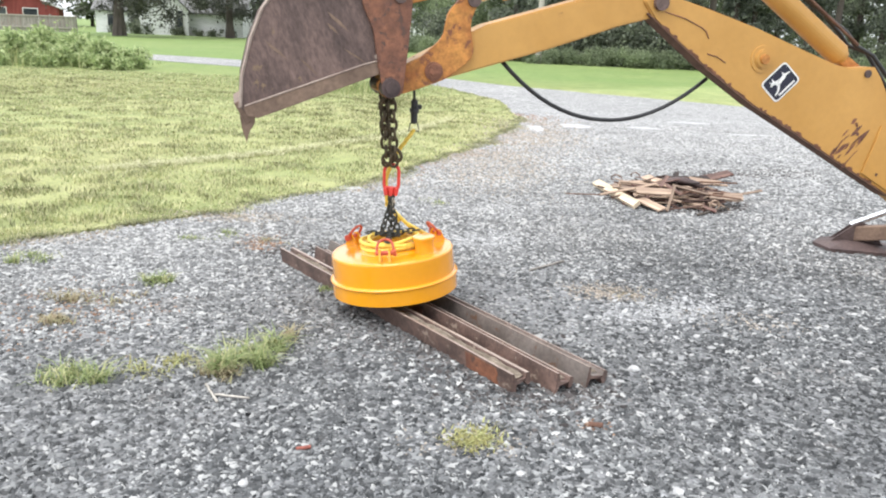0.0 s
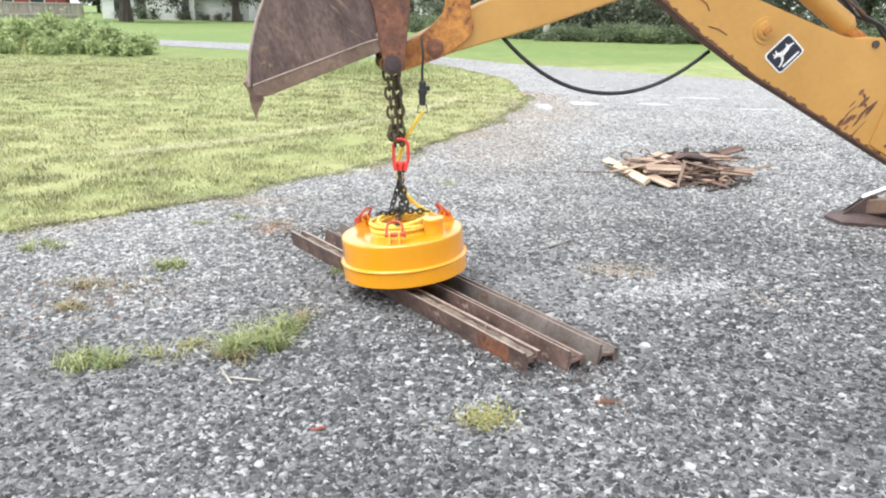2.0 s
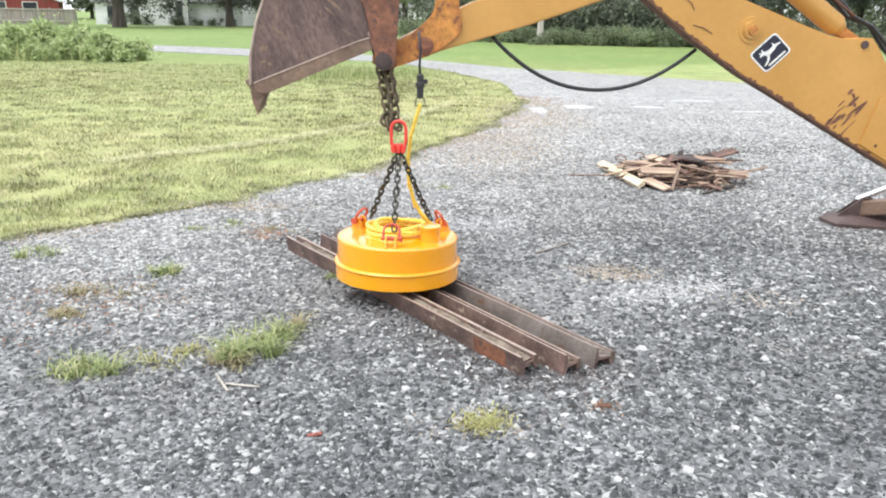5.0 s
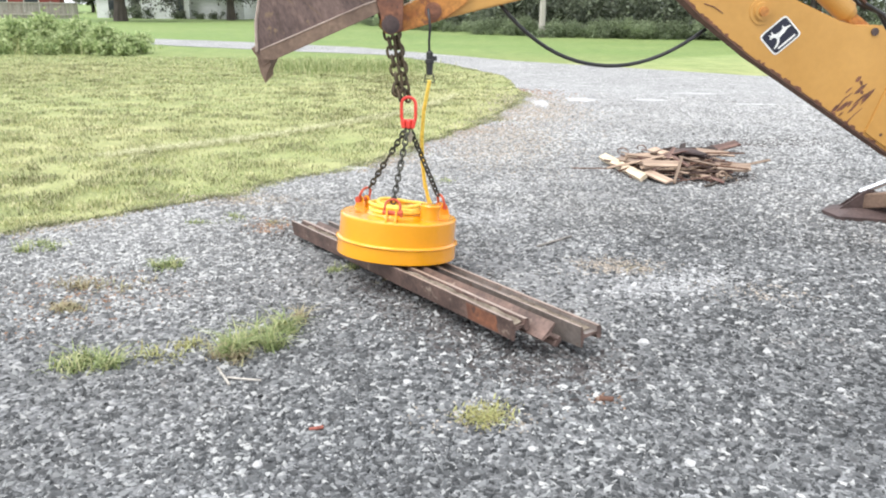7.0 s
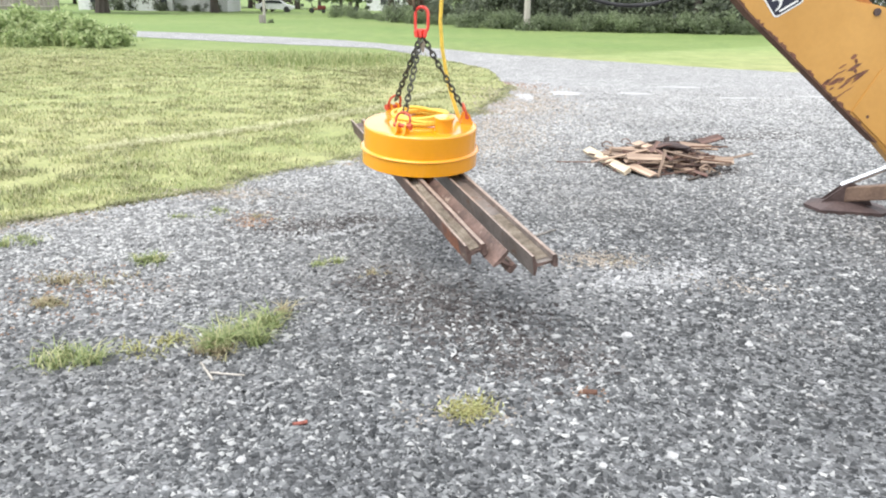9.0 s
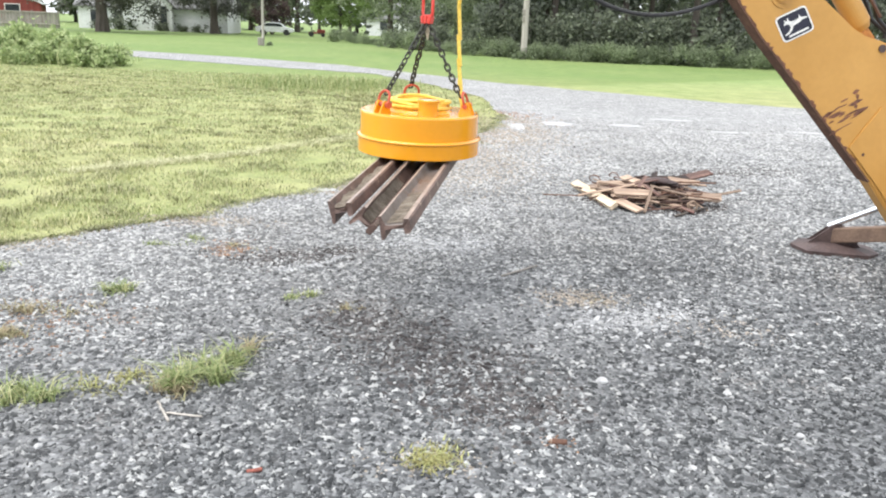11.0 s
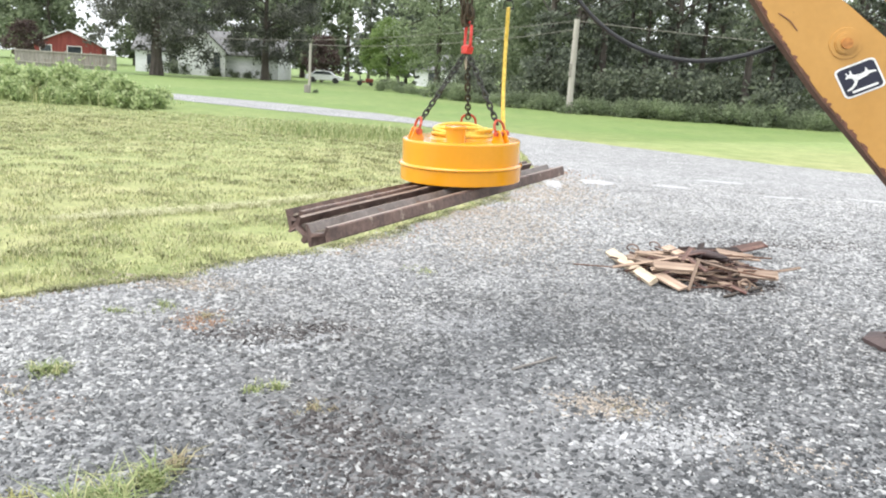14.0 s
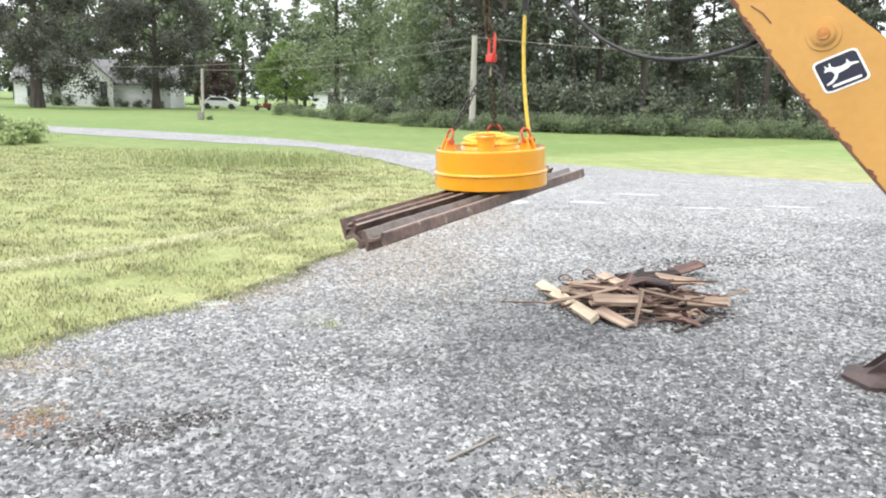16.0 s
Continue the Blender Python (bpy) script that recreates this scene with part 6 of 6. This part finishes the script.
ARM_ROWS = [
    (0, 195.4, 33.5, -17.8, -17.9),
    (0.5, 195.2, 33.8, -18.0, -17.9),
    (1, 195.2, 33.8, -17.9, -18.2),
    (1.5, 194.7, 33.6, -17.7, -18.1),
    (2, 192.5, 33.8, -17.8, -18.4),
    (2.5, 188.4, 34.0, -17.8, -18.8),
    (3, 187.1, 34.0, -18.2, -19.3),
    (3.5, 187.3, 34.0, -18.2, -19.2),
    (4, 187.6, 34.0, -18.3, -18.4),
    (6.5, 188.0, 36.4, -15.9, -21.4),
    (7, 187.9, 37.0, -15.2, -21.0),
    (7.5, 188.0, 37.2, -15.0, -20.8),
    (8, 188.1, 39.3, -12.7, -18.9),
    (8.5, 186.0, 42.5, -11.0, -12.0),
    (9, 183.2, 46.0, -8.9, 0.0),
    (9.5, 185.4, 48.5, -6.2, 4.2),
    (12, 188.7, 51.2, -3.5, 25.0),
    (12.5, 188.5, 51.2, -2.0, 25.0),
    (13, 185.3, 51.2, -1.9, 25.0),
    (13.5, 181.0, 51.4, -1.6, 25.0),
    (14, 174.7, 51.5, -1.7, 25.0),
    (14.5, 167.6, 51.7, -1.4, 25.0),
    (15, 159.8, 52.5, -2.0, 25.0),
    (15.5, 151.7, 52.4, -1.7, 25.0),
    (16, 144.4, 53.0, -0.8, 25.0),
]

LINK_ROWS = [
    (0, -0.537, 4.147, 0.702),
    (0.5, -0.522, 4.147, 0.707),
    (1, -0.526, 4.147, 0.709),
    (1.5, -0.526, 4.147, 0.713),
    (2, -0.533, 4.147, 0.740),
    (2.5, -0.541, 4.157, 0.809),
    (3, -0.543, 4.177, 0.830),
    (3.5, -0.539, 4.177, 0.829),
    (4, -0.542, 4.177, 0.832),
    (6.5, -0.481, 4.301, 0.921),
    (7, -0.482, 4.364, 0.935),
    (7.5, -0.527, 4.429, 0.935),
    (8, -0.483, 4.527, 1.053),
    (8.5, -0.406, 4.644, 1.222),
    (9, -0.326, 4.702, 1.396),
    (9.5, -0.259, 4.537, 1.549),
    (12, -0.169, 4.701, 1.706),
    (12.5, -0.153, 4.655, 1.748),
    (13, -0.114, 4.840, 1.754),
    (13.5, -0.079, 5.197, 1.767),
    (14, -0.021, 5.522, 1.763),
    (14.5, 0.079, 5.917, 1.780),
    (15, 0.238, 6.214, 1.786),
    (15.5, 0.468, 6.596, 1.793),
    (16, 0.723, 6.899, 1.833),
]


def between(rows, t):
    """The numbers of a table at a time, on straight lines between its rows."""
    ts = [r[0] for r in rows]
    return [float(np.interp(t, ts, [r[k] for r in rows])) for k in range(1, len(rows[0]))]


def hang(top, low, turn=0.0):
    """The pose of a piece that hangs from top along its -z towards low."""
    d = Vector(top) - Vector(low)
    return Matrix.Translation(top) @ d.to_track_quat("Z", "Y").to_matrix().to_4x4() @ Matrix.Rotation(turn, 4, "Z")


def knee(a, b, total, drift=Vector((0, 0, -1))):
    """The joint of two equal pieces that hang slack from a to b."""
    a, b = Vector(a), Vector(b)
    d = b - a
    out = 0.0 if total < 1.26 * d.length else math.sqrt(max((total / 2) ** 2 - (d.length / 2) ** 2, 0))
    side = drift - d * (drift.dot(d) / d.length_squared)
    return (a + b) / 2 + side.normalized() * out


def motions():
    for rail, end, (px, py, yaw, lean), (hy, hz, held) in zip(rails, RAIL_END, RAIL_REST, RAIL_HELD):
        a, b, c = radians(yaw), radians(lean), 0.104
        rise = max(c * math.cos(b), -0.12 * math.sin(b) + 0.83 * c * math.cos(b))
        rest = pose(px - end * math.cos(a), py - end * math.sin(a), rise, lean, 0, yaw)
        walk(rail, [(0, rest), (5.8, rest)] + [(t, pose(*p) @ pose(0, hy, hz, held)) for t, *p in MAGNET_ROWS if t > 6])
    walk(magnet, [(t, pose(*p)) for t, *p in MAGNET_ROWS])
    times = [r[0] for r in LINK_ROWS]
    arm = {"boom": [], "stick": [], "bucket": [], "cable": [], "hoist": [], "link": [], "lead": []}
    legs, runs, bows = [[[], []] for k in range(3)], [[] for k in range(6)], [[] for k in range(3)]
    base = Matrix.Translation((0, 0, FOOT.z))
    for t in times:
        swing, lift, reach, curl = between(ARM_ROWS, t)
        turn = Matrix.Rotation(radians(swing), 4, "Z")
        plane = Matrix.Translation(FOOT) @ turn
        boom_m = turn @ Matrix.Rotation(radians(-lift), 4, "Y")
        joint = Matrix.Rotation(radians(-lift), 4, "Y") @ Vector((STICK_JOINT[0], 0, STICK_JOINT[1]))
        stick_m = Matrix.Translation(joint) @ Matrix.Rotation(radians(-reach), 4, "Y")
        pin = stick_m @ Vector((STICK_LEN, 0, 0))
        bucket_m = Matrix.Translation(pin) @ Matrix.Rotation(radians(-curl), 4, "Y")
        arm["boom"].append((t, base @ boom_m))
        arm["stick"].append((t, base @ turn @ stick_m))
        arm["bucket"].append((t, base @ turn @ bucket_m))
        a = Matrix.Rotation(radians(-lift), 4, "Y") @ Vector((1.905, 0, -0.268))
        b = stick_m @ Vector((0.965, 0, -0.05))
        arm["cable"].append((t, base @ turn @ Matrix.Translation(a + Vector((0, -0.1, 0))) @ Matrix.Rotation(-math.atan2(b.z - a.z, b.x - a.x), 4, "Y")))
        link = Vector(between(LINK_ROWS, t))
        pin_w = plane @ (pin + Vector((0, -0.02, 0)))
        above = link + Vector((0, 0, 0.59))
        arm["hoist"].append((t, hang(pin_w.lerp(above, float(np.interp(t, (0, 9.5, 12), (0.0, 0.0, 0.75)))), link)))
        yaw = radians(between(MAGNET_ROWS, t)[5])
        arm["link"].append((t, Matrix.Translation(link) @ Matrix.Rotation(yaw + 0.9, 4, "Z")))
        load = pose(*between(MAGNET_ROWS, t))
        for k in range(3):
            az = radians(LUG_AT + 120 * k)
            slack = float(np.interp(t, (0, 5, 6.4), (1, 1, 0)))
            out = LUG_R - 0.075 * slack
            eye = load @ Vector((out * math.cos(az), out * math.sin(az), LUG_Z - 0.035 * slack))
            hinge = shackles[k][1]
            bows[k].append((t, hinge @ Matrix.Rotation(radians(-18 * slack), 4, "Y") @ hinge.inverted()))
            top = link + 0.07 * (eye - link).normalized() * 0.3
            mid = knee(top, eye, LEG, (eye - link).cross(Vector((0, 0, 1))).cross(eye - link) * -1)
            legs[k][0].append((t, hang(top, mid)))
            legs[k][1].append((t, hang(mid, eye)))
        side = turn @ Vector((-float(np.interp(t, (0, 9.5, 12), (0.12, 0.12, 0.22))), 0, 0))
        plug = link + side + Vector((0, 0, float(np.interp(t, (0, 2, 3), (0.49, 0.45, 0.39)))))
        arm["lead"].append((t, Matrix.Translation(plug) @ turn))
        foot = load @ Vector((0.268 * math.cos(radians(LUG_AT + 138)), 0.268 * math.sin(radians(LUG_AT + 138)), 0.262))
        start = plug + Vector((0, 0, -0.14))
        sway = float(np.interp(t, (0, 2.5, 3.2, 6, 6.5, 9, 12), (-0.26, -0.22, -0.13, -0.12, -0.09, -0.04, 0.0)))
        dip = float(np.interp(t, (0, 5.5, 6.5), (-0.16, -0.16, -0.03)))
        c1, c2 = start + Vector((sway, 0.06, -0.3)), foot + Vector((dip + sway * 0.4, 0.02, 0.1))
        spots = [start * (1 - u) ** 3 + c1 * 3 * u * (1 - u) ** 2 + c2 * 3 * u * u * (1 - u) + foot * u ** 3 for u in (0, 0.19, 0.36, 0.52, 0.68, 0.83, 1)]
        for k in range(6):
            runs[k].append((t, hang(spots[k], spots[k + 1])))
    for thing, key in ((boom, "boom"), (stick_arm, "stick"), (bucket, "bucket"), (arm_cable, "cable"), (hoist, "hoist"), (master_link, "link"), (cable_lead, "lead")):
        walk(thing, arm[key])
    for pair, rows_ in zip(sling_legs, legs):
        for piece, r in zip(pair, rows_):
            walk(piece, r)
    for piece, r in zip(cable_runs, runs):
        walk(piece, r)
    for (bow, hinge), r in zip(shackles, bows):
        walk(bow, r)


motions()
